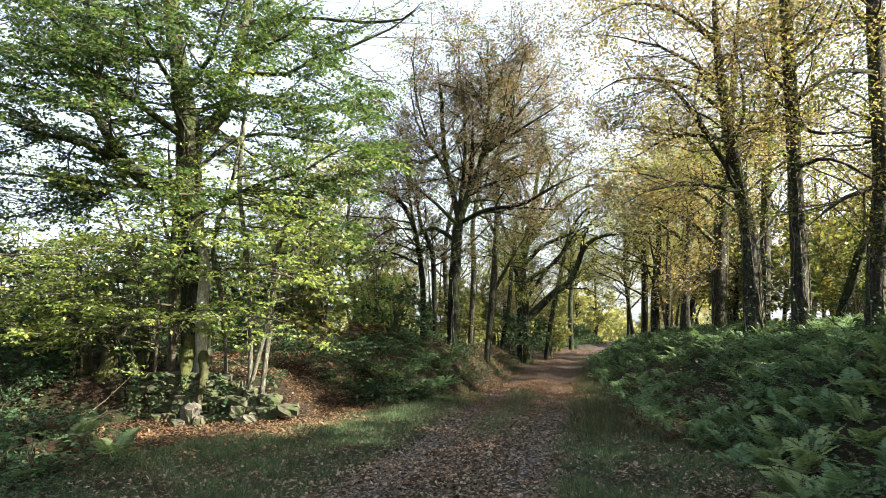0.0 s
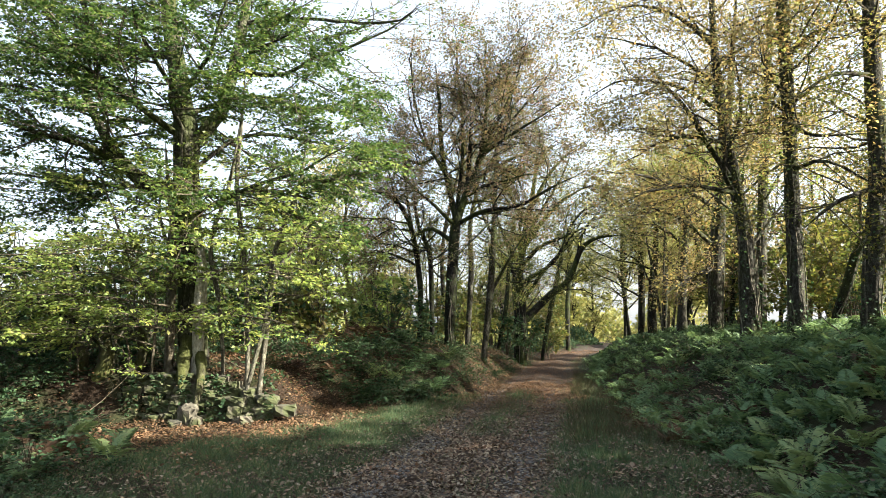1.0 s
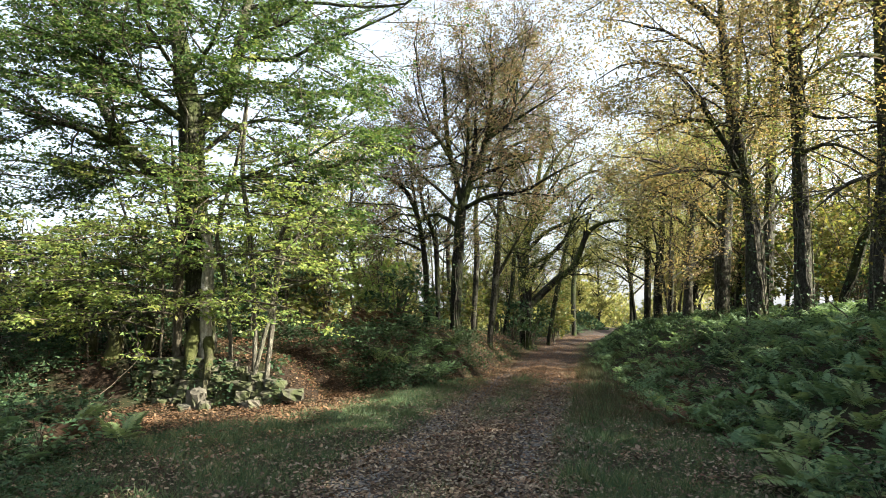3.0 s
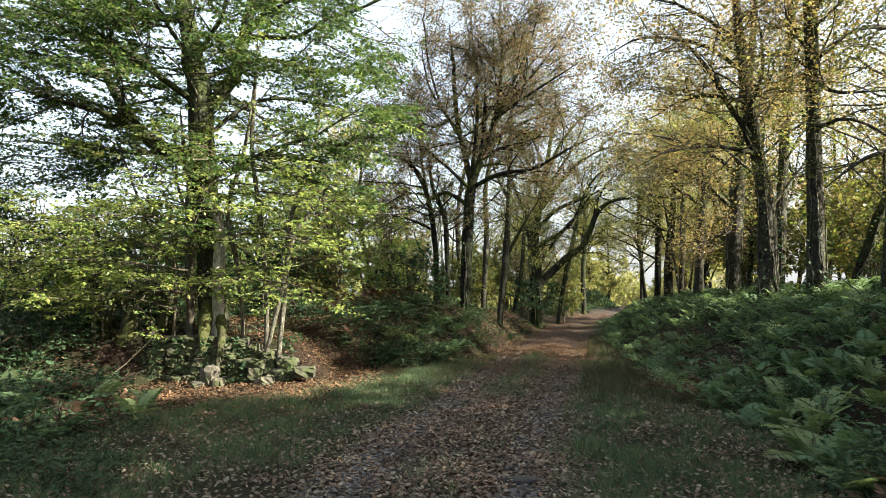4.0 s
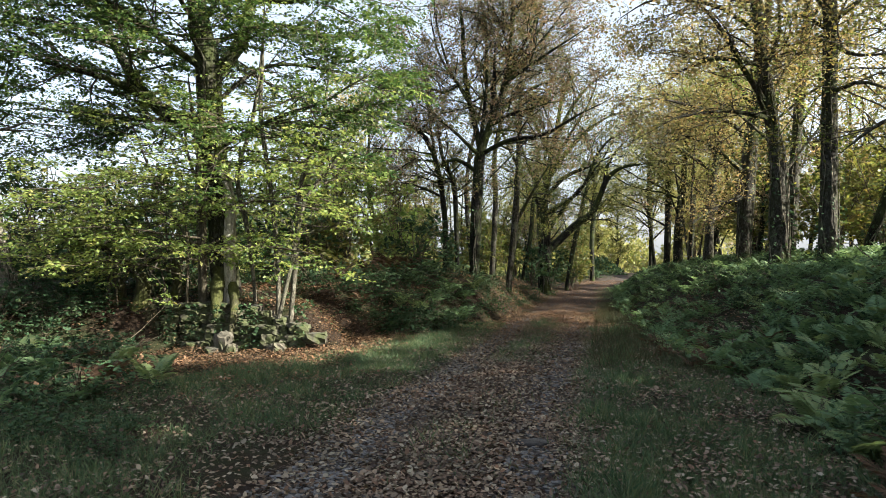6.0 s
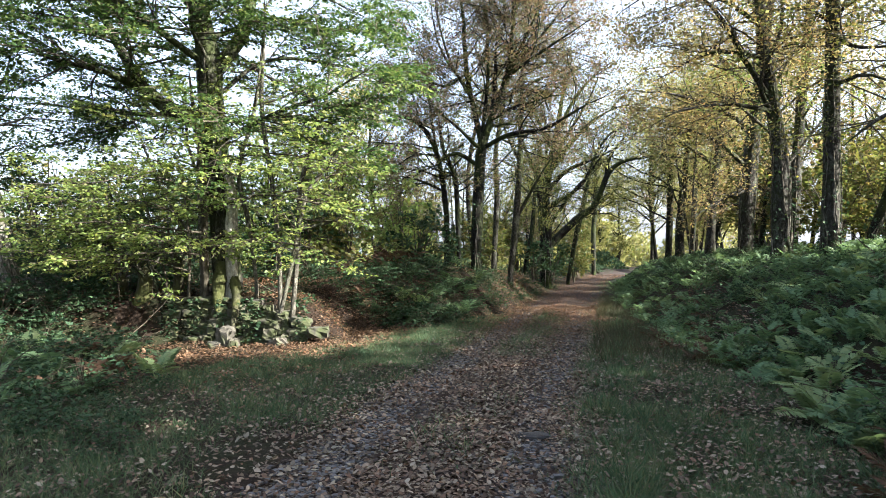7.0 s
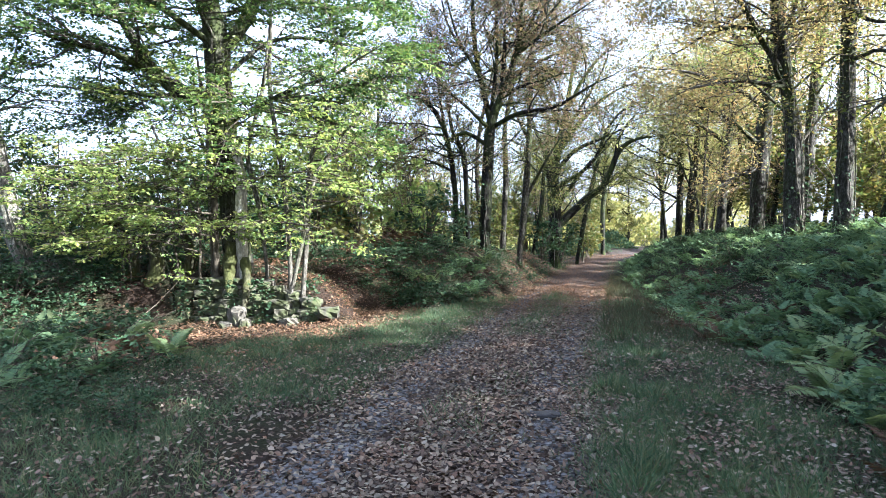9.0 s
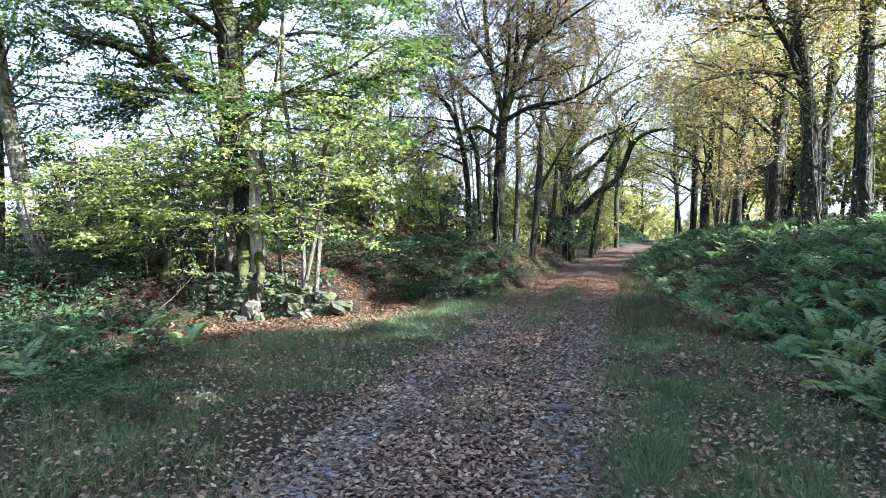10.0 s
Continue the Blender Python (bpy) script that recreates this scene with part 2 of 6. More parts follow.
# ---- the lie of the land ----
def lane_x(y):
    y = np.asarray(y, float)
    return -1.4 + 0.055 * np.clip(7 - y, 0, 4) + 0.215 * y + 0.0046 * np.clip(y - 34, 0, 30) ** 2 + 0.276 * np.maximum(0, y - 64)


def step01(v):
    v = np.clip(v, 0, 1)
    return v * v * (3 - 2 * v)


def wavy(x, y):
    return (np.sin(1.7 * x + 0.6 * y) * np.cos(1.1 * y - 0.5 * x) + 0.6 * np.sin(3.9 * x - 2.2 * y + 1) + 0.5 * np.sin(2.7 * y + 3.3 * x)) / 2.1


def land(x, y):
    """Height of the ground: a sunk lane between two hedge banks."""
    x, y = np.asarray(x, float), np.asarray(y, float)
    yy = np.clip(y, -30, 80)
    s = x - lane_x(yy)
    foot_r = np.interp(yy, [-5, 6, 9, 14, 20, 40], [3.6, 3.1, 2.9, 2.1, 1.6, 1.5])
    up_r = 1.25 * step01((s - foot_r) / 2.8) + 0.45 * step01((s - foot_r - 2.2) / 3.5)
    foot_l = np.interp(yy, [-5, 8, 9.6, 10.6, 11.6, 14, 17, 40], [9.0, 9.0, 8.6, 7.4, 5.2, 2.4, 1.2, 1.25])
    high_l = np.interp(yy, [0, 8, 10, 13, 17, 30, 40], [0.35, 0.4, 0.65, 0.95, 1.2, 0.8, 0.3])
    up_l = high_l * step01((-s - foot_l) / np.interp(yy, [11, 14, 18], [2.2, 1.7, 1.4]))
    mound = 0.78 * step01((y - 11.5) / 0.4) * step01((x + 7.2) / 1.2) * step01((-2.3 - x) / 1.1) * (1 - step01((y - 13.2) / 2.0))
    up_l = np.maximum(up_l, mound)
    hump = 0.05 * np.exp(-(s / 0.35) ** 2) - 0.03 * (np.exp(-((np.abs(s) - 0.75) / 0.25) ** 2))
    rough = (0.045 * wavy(x, y) + 0.012 * wavy(2.3 * x, 2.1 * y)) * step01((np.abs(s) - 0.9) / 1.2)
    far = 1 - step01((np.hypot(x, y - 25) - 60) / 120)
    return (up_r + up_l + hump + rough) * far


def axis(lo, hi, step, reach):
    core = np.arange(lo, hi + step / 2, step)
    out = step * np.cumsum(1.32 ** np.arange(1, 60))
    out = out[out < reach]
    return np.concatenate([lo - out[::-1], core, hi + out])


def build_ground():
    xs, ys = axis(-12, 16, 0.24, 2500), axis(2, 46, 0.3, 2500)
    gx, gy = np.meshgrid(xs, ys, indexing="ij")
    gz = land(gx, gy)
    n, k = gx.shape
    i, j = np.meshgrid(np.arange(n - 1), np.arange(k - 1), indexing="ij")
    m = Mesh()
    m.put(np.stack([gx, gy, gz], -1), np.stack([i * k + j, (i + 1) * k + j, (i + 1) * k + j + 1, i * k + j + 1], -1))
    ob = part("ground", m, GROUND)
    me = ob.data
    s = np.abs(gx - lane_x(np.clip(gy, -30, 90)))
    lane = 1 - step01((s - 0.95) / 0.5)
    field = step01((np.abs(gx - lane_x(np.clip(gy, -30, 80))) - 16) / 5)
    for name, val in (("lane", lane * (gy < 95)), ("field", field)):
        at = me.attributes.new(name, "FLOAT", "POINT")
        at.data.foreach_set("value", val.ravel().astype(np.float32))
    return tagged(ob, "brown earth sheet with a gravel lane between two banks", "ground", kind="structure")


build_ground()


# ---- trees ----
def smooth_path(pts, step=0.3):
    """A rounded path through the waypoints (x, y, z, radius)."""
    p = np.asarray(pts, float)
    if len(p) < 3:
        p = np.vstack([p[0], (p[0] + p[-1]) / 2, p[-1]])
    q = np.vstack([2 * p[0] - p[1], p, 2 * p[-1] - p[-2]])
    out = []
    for i in range(1, len(q) - 2):
        a, b, c, d = q[i - 1], q[i], q[i + 1], q[i + 2]
        k = max(2, int(np.linalg.norm(c[:3] - b[:3]) / step))
        for t in np.arange(k) / k:
            out.append(0.5 * (2 * b + (c - a) * t + (2 * a - 5 * b + 4 * c - d) * t * t + (3 * b - a - 3 * c + d) * t ** 3))
    out.append(q[-2])
    out = np.array(out)
    out[:, 3] = np.maximum(out[:, 3], 0.004)
    return out


def wander(p0, d, length, k, rng, loose, lift):
    pts, d = [np.asarray(p0, float)], np.asarray(d, float)
    for _ in range(k):
        d = d + rng.normal(0, loose, 3)
        d[2] += lift
        d /= np.linalg.norm(d)
        pts.append(pts[-1] + d * length / k)
    return np.array(pts)


def kinked(path, rng, amount):
    """A path with small random bends that grow away from its start."""
    k = len(path)
    if k < 4 or not amount:
        return path
    bend = np.cumsum(rng.normal(0, amount, (k, 3)), axis=0) * np.linspace(0, 1, k)[:, None]
    bend -= np.linspace(0, 0.7, k)[:, None] * bend[-1]
    out = path.copy()
    out[:, :3] += bend
    return out


def shoots(path, rng, per_metre, length, angle, flat, lift, start=0.2, r_share=0.45, r_max=0.03, pieces=5, loose=0.14, planar=False):
    """Side branches along a path (k, 4); returns a list of such paths. Planar ones alternate in a level fan."""
    p, r = path[:, :3], path[:, 3]
    seg = np.linalg.norm(np.diff(p, axis=0), axis=1)
    run = np.concatenate([[0], np.cumsum(seg)])
    total = run[-1]
    out, hand = [], 1.0
    for u in np.sort(rng.uniform(start, 1.0, max(1, int(total * per_metre * (1 - start) + rng.uniform())))):
        at = u * total
        q = np.array([np.interp(at, run, p[:, c]) for c in range(3)])
        i = min(len(p) - 2, int(np.searchsorted(run, at)) - 1 if at > 0 else 0)
        t = p[i + 1] - p[i]
        t /= np.linalg.norm(t) + 1e-9
        if planar:
            hand = -hand
            side = np.array([t[1], -t[0], 0.0]) * hand + rng.normal(0, 0.22, 3)
        else:
            side = np.cross(t, rng.normal(0, 1, 3))
        side /= np.linalg.norm(side) + 1e-9
        a = radians(rng.uniform(angle * 0.65, angle * 1.25))
        d = t * math.cos(a) + side * math.sin(a)
        d[2] *= flat
        d /= np.linalg.norm(d) + 1e-9
        ln = length * rng.uniform(0.5, 1.15) * (1.1 - 0.5 * u)
        r0 = min(r_max, r_share * float(np.interp(at, run, r)))
        pts = wander(q, d, ln, pieces, rng, loose, lift)
        out.append(np.c_[pts, np.linspace(r0, max(0.003, r0 * 0.25), len(pts))])
    return out


def tree(name, label, base, trunk, limbs=(), bark=None, leaf=None, seed=1, branch=(1.4, 2.2, 60, 0.6, 0.03), twig=(3.5, 0.7), mid=None,
         per_twig=9, size=0.07, own_limbs=0, limb_len=3.0, first=0.45, limb_angle=55, group="", twig_bark=None, droop=0.0, spread=0.35,
         category="tree", leafy=1.0, sides=12, thin=False, planar=False, ivy=0, scatter_by=0.05, kink=0.0, bare=(), limb_r=0.09, loose=0.14):
    """A tree from its trunk's and limbs' waypoints; branches, twigs and leaves grow from them.
    mid: a further order of branches (number per metre, length); planar: level fans of leaves; bare: limbs with few leaves."""
    rng = np.random.RandomState(seed)
    bx, by = base
    bz = float(land(bx, by))
    root = thing(name, (bx, by, bz), label, category, group)
    o = (bx, by, bz)
    shift = np.array([bx, by, 0, 0])
    tr = np.asarray(trunk, float) + shift
    tr[0, 2] = bz - 0.2
    flare = tr[0].copy()
    flare[2], flare[3] = bz + 0.35, tr[0, 3] * 0.78
    if tr[1, 2] > bz + 0.6:
        tr = np.vstack([tr[0], flare, tr[1:]])
    tp = smooth_path(tr)
    m = Mesh()
    m.tube(tp[:, :3], tp[:, 3], sides, 0.06, rng)
    part("trunk", m, bark, root, origin=o)
    for k in range(ivy):
        a0, hi = rng.uniform(3.4, 6.0), rng.uniform(0.25, 0.5)
        sel = tp[(tp[:, 2] > bz - 0.1)][:max(4, int(len(tp) * hi))]
        a = a0 + np.cumsum(rng.normal(0, 0.16, len(sel)))
        out_by = sel[:, 3] * 1.04 + 0.012
        st = Mesh()
        st.tube(np.stack([sel[:, 0] + np.cos(a) * out_by, sel[:, 1] + np.sin(a) * out_by, sel[:, 2]], 1), np.linspace(0.016, 0.006, len(sel)), 4)
        part("ivy_stem", st, BARK_SAPLING, root, "pale climbing ivy stem", origin=o)
    if ivy:
        n = 150 * ivy
        i = np.minimum((len(tp) * 0.45 * rng.uniform(0, 1, n) ** 1.8).astype(int), len(tp) - 1)
        a = rng.uniform(0, 6.283, n)
        out_by = tp[i, 3] * 1.05 + rng.uniform(0, 0.12, n)
        iv = Mesh()
        iv.leaves(np.stack([tp[i, 0] + np.cos(a) * out_by, tp[i, 1] + np.sin(a) * out_by, np.maximum(tp[i, 2], bz) + rng.uniform(-0.1, 0.2, n)], 1),
                  np.stack([np.cos(a), np.sin(a), rng.normal(-0.4, 0.5, n)], 1), np.array([0, 0, 1.0]) + rng.normal(0, 0.4, (n, 3)), rng.uniform(0.05, 0.1, n), 0.8)
        part("ivy_leaves", iv, LEAF_DARK, root, "dark ivy leaves round the foot of the trunk", origin=o, kind="stuff")
    paths = [kinked(smooth_path(np.asarray(l, float) + shift), rng, kink) for l in limbs]
    if own_limbs:
        paths += [kinked(q, rng, kink) for q in shoots(tp, rng, own_limbs / max(1.0, len(tp) * 0.3), limb_len, limb_angle, 1.0, 0.05, first, 0.5, limb_r, 8, loose)]
    for pth in paths:
        lm = Mesh()
        lm.tube(pth[:, :3], pth[:, 3], 6, 0.05, rng)
        part("limb", lm, bark, root, origin=o)
    per, ln, ang, flat, lift = branch
    wood, crown = Mesh(), Mesh()
    top = tp[int(len(tp) * first):]
    secs, full = [], []
    for i, pth in enumerate(paths + [top]):
        if len(pth) > 2:
            few = i in bare
            got = shoots(pth, rng, per * (0.45 if few else 1.0), ln, ang, flat, lift, 0.15, loose=loose)
            secs += got
            full += [0.16 if few else 1.0] * len(got)
    if mid:
        more = []
        for sp, fu in zip(secs, full):
            got = shoots(sp, rng, mid[0], mid[1], 52, flat, lift, 0.2, 0.6, 0.012, 3, loose * 1.3, planar)
            more += [(g, fu) for g in got]
        secs += [g for g, _ in more]
        full += [fu for _, fu in more]
    twigs, share = [], []
    for sp, fu in zip(secs, full):
        wood.tube(sp[:, :3], sp[:, 3], 4 if len(sp) > 4 else 3)
        got = shoots(sp, rng, twig[0] * (0.5 if fu < 1 else 1.0), twig[1], 50, flat, lift * 0.5 - droop, 0.12, 0.5, 0.006, 2, 0.16, planar)
        got.append(sp[-3:])
        twigs += got
        share += [fu] * len(got)
    pos, along, ups, sz = [], [], [], []
    for tw, fu in zip(twigs, share):
        if not thin:
            wood.tube(tw[[0, -1], :3], tw[[0, -1], 3], 3)
        k = rng.poisson(per_twig * leafy * fu)
        if not k:
            continue
        u = rng.uniform(0.1, 1.0, k) * (len(tw) - 1.001)
        i = u.astype(int)
        fr = (u - i)[:, None]
        t = tw[i + 1, :3] - tw[i, :3]
        t /= np.linalg.norm(t, axis=1)[:, None] + 1e-9
        jig = (scatter_by, scatter_by, scatter_by * (0.3 if planar else 1.0))
        pos.append(tw[i, :3] * (1 - fr) + tw[i + 1, :3] * fr + rng.normal(0, 1, (k, 3)) * jig)
        along.append(t * 0.5 + rng.normal(0, 0.6, (k, 3)) * (1, 1, 0.25 if planar else 0.5) - (0, 0, droop * 2 + (0.12 if planar else 0)))
        ups.append(np.array([0, 0, 1.0]) + rng.normal(0, spread, (k, 3)))
        sz.append(size * rng.uniform(0.6, 1.2, k))
    part("branchwork", wood, twig_bark or BARK_TWIG, root, origin=o, kind="stuff")
    if pos:
        crown.leaves(np.concatenate(pos), np.concatenate(along), np.concatenate(ups), np.concatenate(sz))
        part("crown", crown, leaf, root, origin=o, kind="stuff")
    return root


old_beech = tree("beech_tree", "large mossy beech with green layered leaves behind a stone wall", (-4.79, 12.30),
     [(0.00, 0.00, 0.37, 0.361), (-0.02, 0.00, 1.44, 0.280), (-0.10, 0.00, 2.54, 0.262), (-0.24, 0.00, 3.66, 0.253), (-0.34, 0.00, 4.80, 0.253), (-0.38, 0.00, 5.62, 0.226), (-0.64, 0.00, 6.94, 0.180), (-0.86, 0.00, 8.17, 0.153), (-1.04, -0.00, 10.33, 0.108), (-1.29, 0.00, 13.68, 0.019)],
     [[(-0.42, 0.00, 4.28, 0.199), (-1.11, 0.00, 4.51, 0.162), (-1.59, 0.00, 4.92, 0.126), (-1.96, 0.00, 5.39, 0.108), (-2.80, 0.40, 6.75, 0.084), (-3.63, 0.80, 8.08, 0.058), (-4.50, 1.00, 9.53, 0.012)],
      [(-1.59, 0.00, 4.92, 0.090), (-2.12, -0.60, 5.15, 0.052), (-2.63, -1.00, 5.24, 0.040), (-3.52, -1.40, 5.48, 0.009)],
      [(-0.20, 0.00, 5.39, 0.153), (0.29, 0.00, 5.97, 0.135), (0.43, 0.30, 7.07, 0.120), (0.53, 0.60, 8.35, 0.104), (0.52, 1.00, 10.34, 0.068), (0.71, 1.20, 12.62, 0.013)],
      [(0.44, 0.30, 6.94, 0.06), (1.58, 0.00, 6.81, 0.042), (2.22, -0.30, 7.04, 0.032), (2.83, -0.60, 7.04, 0.028), (3.73, -0.80, 7.37, 0.018), (4.33, -1.00, 7.73, 0.005)],
      [(0.53, 0.60, 8.22, 0.055), (1.90, 0.00, 8.01, 0.035), (3.18, -0.80, 7.49, 0.029), (3.97, -1.20, 7.34, 0.018), (4.35, -1.40, 7.56, 0.005)],
      [(-0.69, 0.00, 7.18, 0.090), (-2.49, 0.80, 7.81, 0.077), (-3.43, 1.20, 9.09, 0.059), (-4.51, 1.60, 11.48, 0.017)],
      [(-0.37, 0.00, 5.39, 0.072), (-1.09, -0.80, 5.91, 0.051), (-1.86, -1.40, 6.44, 0.039), (-2.71, -2.00, 6.69, 0.006)],
      [(-0.18, 0.00, 3.88, 0.045), (1.23, -0.80, 4.26, 0.036), (2.26, -1.20, 4.48, 0.025), (3.30, -1.40, 5.05, 0.005)],
      [(-0.28, 0.00, 5.98, 0.054), (0.72, 0.60, 6.56, 0.046), (2.01, 0.80, 6.38, 0.029), (3.10, 0.80, 6.76, 0.006)],
      [(-0.32, 0.00, 4.46, 0.045), (-2.26, 1.00, 4.69, 0.048), (-3.99, 1.40, 4.92, 0.031), (-5.69, 1.80, 5.16, 0.007)],
      [(-0.22, 0.00, 4.80, 0.045), (0.50, 1.00, 5.82, 0.042), (1.90, 1.40, 5.81, 0.025), (2.89, 1.60, 5.48, 0.007)],
      [(-0.47, 0.00, 6.22, 0.054), (-0.50, -1.00, 6.50, 0.040), (-0.68, -1.60, 7.09, 0.024), (-0.62, -2.00, 7.72, 0.005)],
      [(-0.37, 0.00, 6.57, 0.054), (0.44, -1.00, 6.83, 0.040), (0.77, -1.40, 7.41, 0.024), (1.12, -1.60, 8.07, 0.005)],
      [(-0.37, 0.00, 5.50, 0.045), (-0.22, -1.20, 5.87, 0.035), (0.25, -1.80, 6.57, 0.007)],
      [(0.59, 0.00, 7.06, 0.045), (1.34, -0.80, 7.04, 0.036), (1.98, -1.20, 7.07, 0.007)]],
     bark=BARK_BEECH, leaf=LEAF_BEECH, seed=11, branch=(5.6, 2.5, 60, 0.35, 0.0), twig=(8.0, 0.8), per_twig=20, size=0.09, own_limbs=9, limb_len=3.4, limb_angle=38, first=0.5, spread=0.75,
     planar=True, scatter_by=0.06, kink=0.02, bare=(3, 4))

tree("hazel_sapling", "slender hazel sapling with yellow-green leaves beside the beech", (-3.56, 11.70),
     [(0.00, 0.00, 0.78, 0.052), (-0.01, 0.00, 1.45, 0.047), (-0.11, 0.00, 2.70, 0.043), (-0.33, 0.00, 4.31, 0.042), (-0.30, 0.00, 5.42, 0.031), (-0.26, 0.00, 6.67, 0.005)],
     seed=21, bark=BARK_SAPLING, leaf=LEAF_HAZEL_LIT, branch=(4.6, 1.7, 68, 0.22, 0.0), twig=(7.0, 0.6), per_twig=7, size=0.092, planar=True, scatter_by=0.04, kink=0.008, category="sapling", group="hazel saplings by the wall", first=0.46, sides=8, spread=0.7)

tree("hazel_sapling", "grey hazel sapling with a bare crooked pale branch", (-3.28, 11.50),
     [(0.00, 0.00, 0.90, 0.059), (0.12, 0.00, 1.85, 0.051), (0.18, 0.00, 2.99, 0.042), (0.47, 0.00, 3.83, 0.046), (0.66, 0.00, 4.48, 0.036), (0.73, 0.00, 5.24, 0.005)],
     [[(0.64, 0.00, 4.39, 0.031), (1.35, 0.00, 4.39, 0.026), (1.66, 0.00, 4.80, 0.021), (1.82, 0.00, 5.00, 0.005)],
      [(0.15, 0.00, 2.11, 0.041), (0.52, 0.00, 2.18, 0.031), (0.85, 0.00, 2.28, 0.007)]],
     seed=22, bark=BARK_SAPLING, leaf=LEAF_HAZEL_LIT, branch=(4.6, 1.7, 68, 0.22, 0.0), twig=(7.0, 0.6), per_twig=7, size=0.092, planar=True, scatter_by=0.04, kink=0.008, category="sapling", group="hazel saplings by the wall", first=0.46, sides=8, spread=0.7)

tree("hazel_sapling", "slender hazel sapling with yellow-green leaves beside the beech", (-4.08, 11.90),
     [(0.00, 0.00, 0.82, 0.048), (-0.15, 0.00, 2.29, 0.043), (-0.34, 0.00, 3.26, 0.043), (-0.06, 0.00, 4.25, 0.037), (0.11, 0.00, 5.37, 0.027), (0.20, 0.00, 6.41, 0.006)],
     seed=23, bark=BARK_SAPLING, leaf=LEAF_HAZEL_LIT, branch=(4.6, 1.7, 68, 0.22, 0.0), twig=(7.0, 0.6), per_twig=7, size=0.092, planar=True, scatter_by=0.04, kink=0.008, category="sapling", group="hazel saplings by the wall", first=0.46, sides=8, spread=0.7)

tree("hazel_sapling", "pale forked hazel stem leaning over the stone wall", (-3.50, 11.40),
     [(0.00, 0.00, 0.75, 0.050), (0.27, 0.00, 1.55, 0.042), (0.54, 0.00, 2.77, 0.041), (0.99, 0.00, 3.29, 0.031), (1.44, 0.00, 3.92, 0.005)],
     seed=24, bark=BARK_SAPLING, leaf=LEAF_HAZEL_LIT, branch=(4.6, 1.7, 68, 0.22, 0.0), twig=(7.0, 0.6), per_twig=7, size=0.092, planar=True, scatter_by=0.04, kink=0.008, category="sapling", group="hazel saplings by the wall", first=0.46, sides=8, spread=0.7)

tree("hazel_sapling", "pale hazel stems leaning up beside the mossy beech", (-5.10, 11.85),
     [(0.00, 0.00, 0.77, 0.058), (-0.04, 0.00, 2.45, 0.049), (-0.07, 0.00, 3.47, 0.041), (0.05, 0.00, 4.51, 0.040), (0.04, 0.00, 5.58, 0.009)],
     [[(-0.08, 0.00, 3.16, 0.035), (-0.29, 0.00, 3.78, 0.030), (-0.31, 0.00, 4.41, 0.020), (-0.45, 0.00, 4.83, 0.005)],
      [(-0.06, 0.00, 1.85, 0.035), (-0.72, 0.00, 2.75, 0.025), (-1.32, 0.00, 4.20, 0.020), (-1.57, 0.00, 4.73, 0.005)]],
     seed=25, bark=BARK_SAPLING, leaf=LEAF_HAZEL_LIT, branch=(6.0, 1.7, 68, 0.22, 0.0), twig=(7.0, 0.6), per_twig=9, size=0.092, planar=True, scatter_by=0.04, kink=0.008, category="sapling", group="hazel saplings by the wall", first=0.3, sides=8, spread=0.7)

tree("hazel_sapling", "short leafy hazel sapling with bright green sprays on the bank", (-5.62, 11.30),
     [(0.00, 0.00, 0.54, 0.022), (-0.16, 0.00, 1.27, 0.02), (-0.5, 0.00, 2.02, 0.018), (-0.91, 0.00, 2.69, 0.014), (-1.23, 0.00, 3.08, 0.005)],
     [[(-0.33, 0.00, 1.27, 0.028), (-1.04, 0.00, 1.83, 0.019), (-1.82, 0.00, 2.12, 0.005)],
      [(-0.39, 0.00, 1.46, 0.028), (0.20, 0.00, 1.83, 0.019), (0.76, 0.00, 1.83, 0.005)]],
     seed=26, bark=BARK_OAK, leaf=LEAF_HAZEL_LIT, branch=(6.0, 1.7, 68, 0.22, 0.0), twig=(7.0, 0.6), per_twig=9, size=0.092, planar=True, scatter_by=0.04, kink=0.008, category="sapling", group="hazel saplings by the wall", first=0.3, sides=8, spread=0.7)

for i, (x, y, h, lean) in enumerate([(-5.75, 11.75, 2.7, -0.5), (-6.6, 11.6, 2.4, -0.4), (-7.5, 11.8, 2.6, -0.3)]):
    g = float(land(x, y))
    tree("beech_sapling", "low young beech with level sprays of bright leaves over the wall", (x, y),
         [(0, 0, g, 0.022), (lean * 0.3, -0.15, g + h * 0.45, 0.017), (lean, -0.35, g + h, 0.005)], seed=260 + i, bark=BARK_TWIG, leaf=LEAF_HAZEL_LIT,
         branch=(5.5, 1.25, 72, 0.18, 0.0), twig=(8.0, 0.5), per_twig=9, size=0.09, planar=True, scatter_by=0.035, first=0.42, sides=6, spread=0.4,
         category="sapling", group="low saplings over the wall")

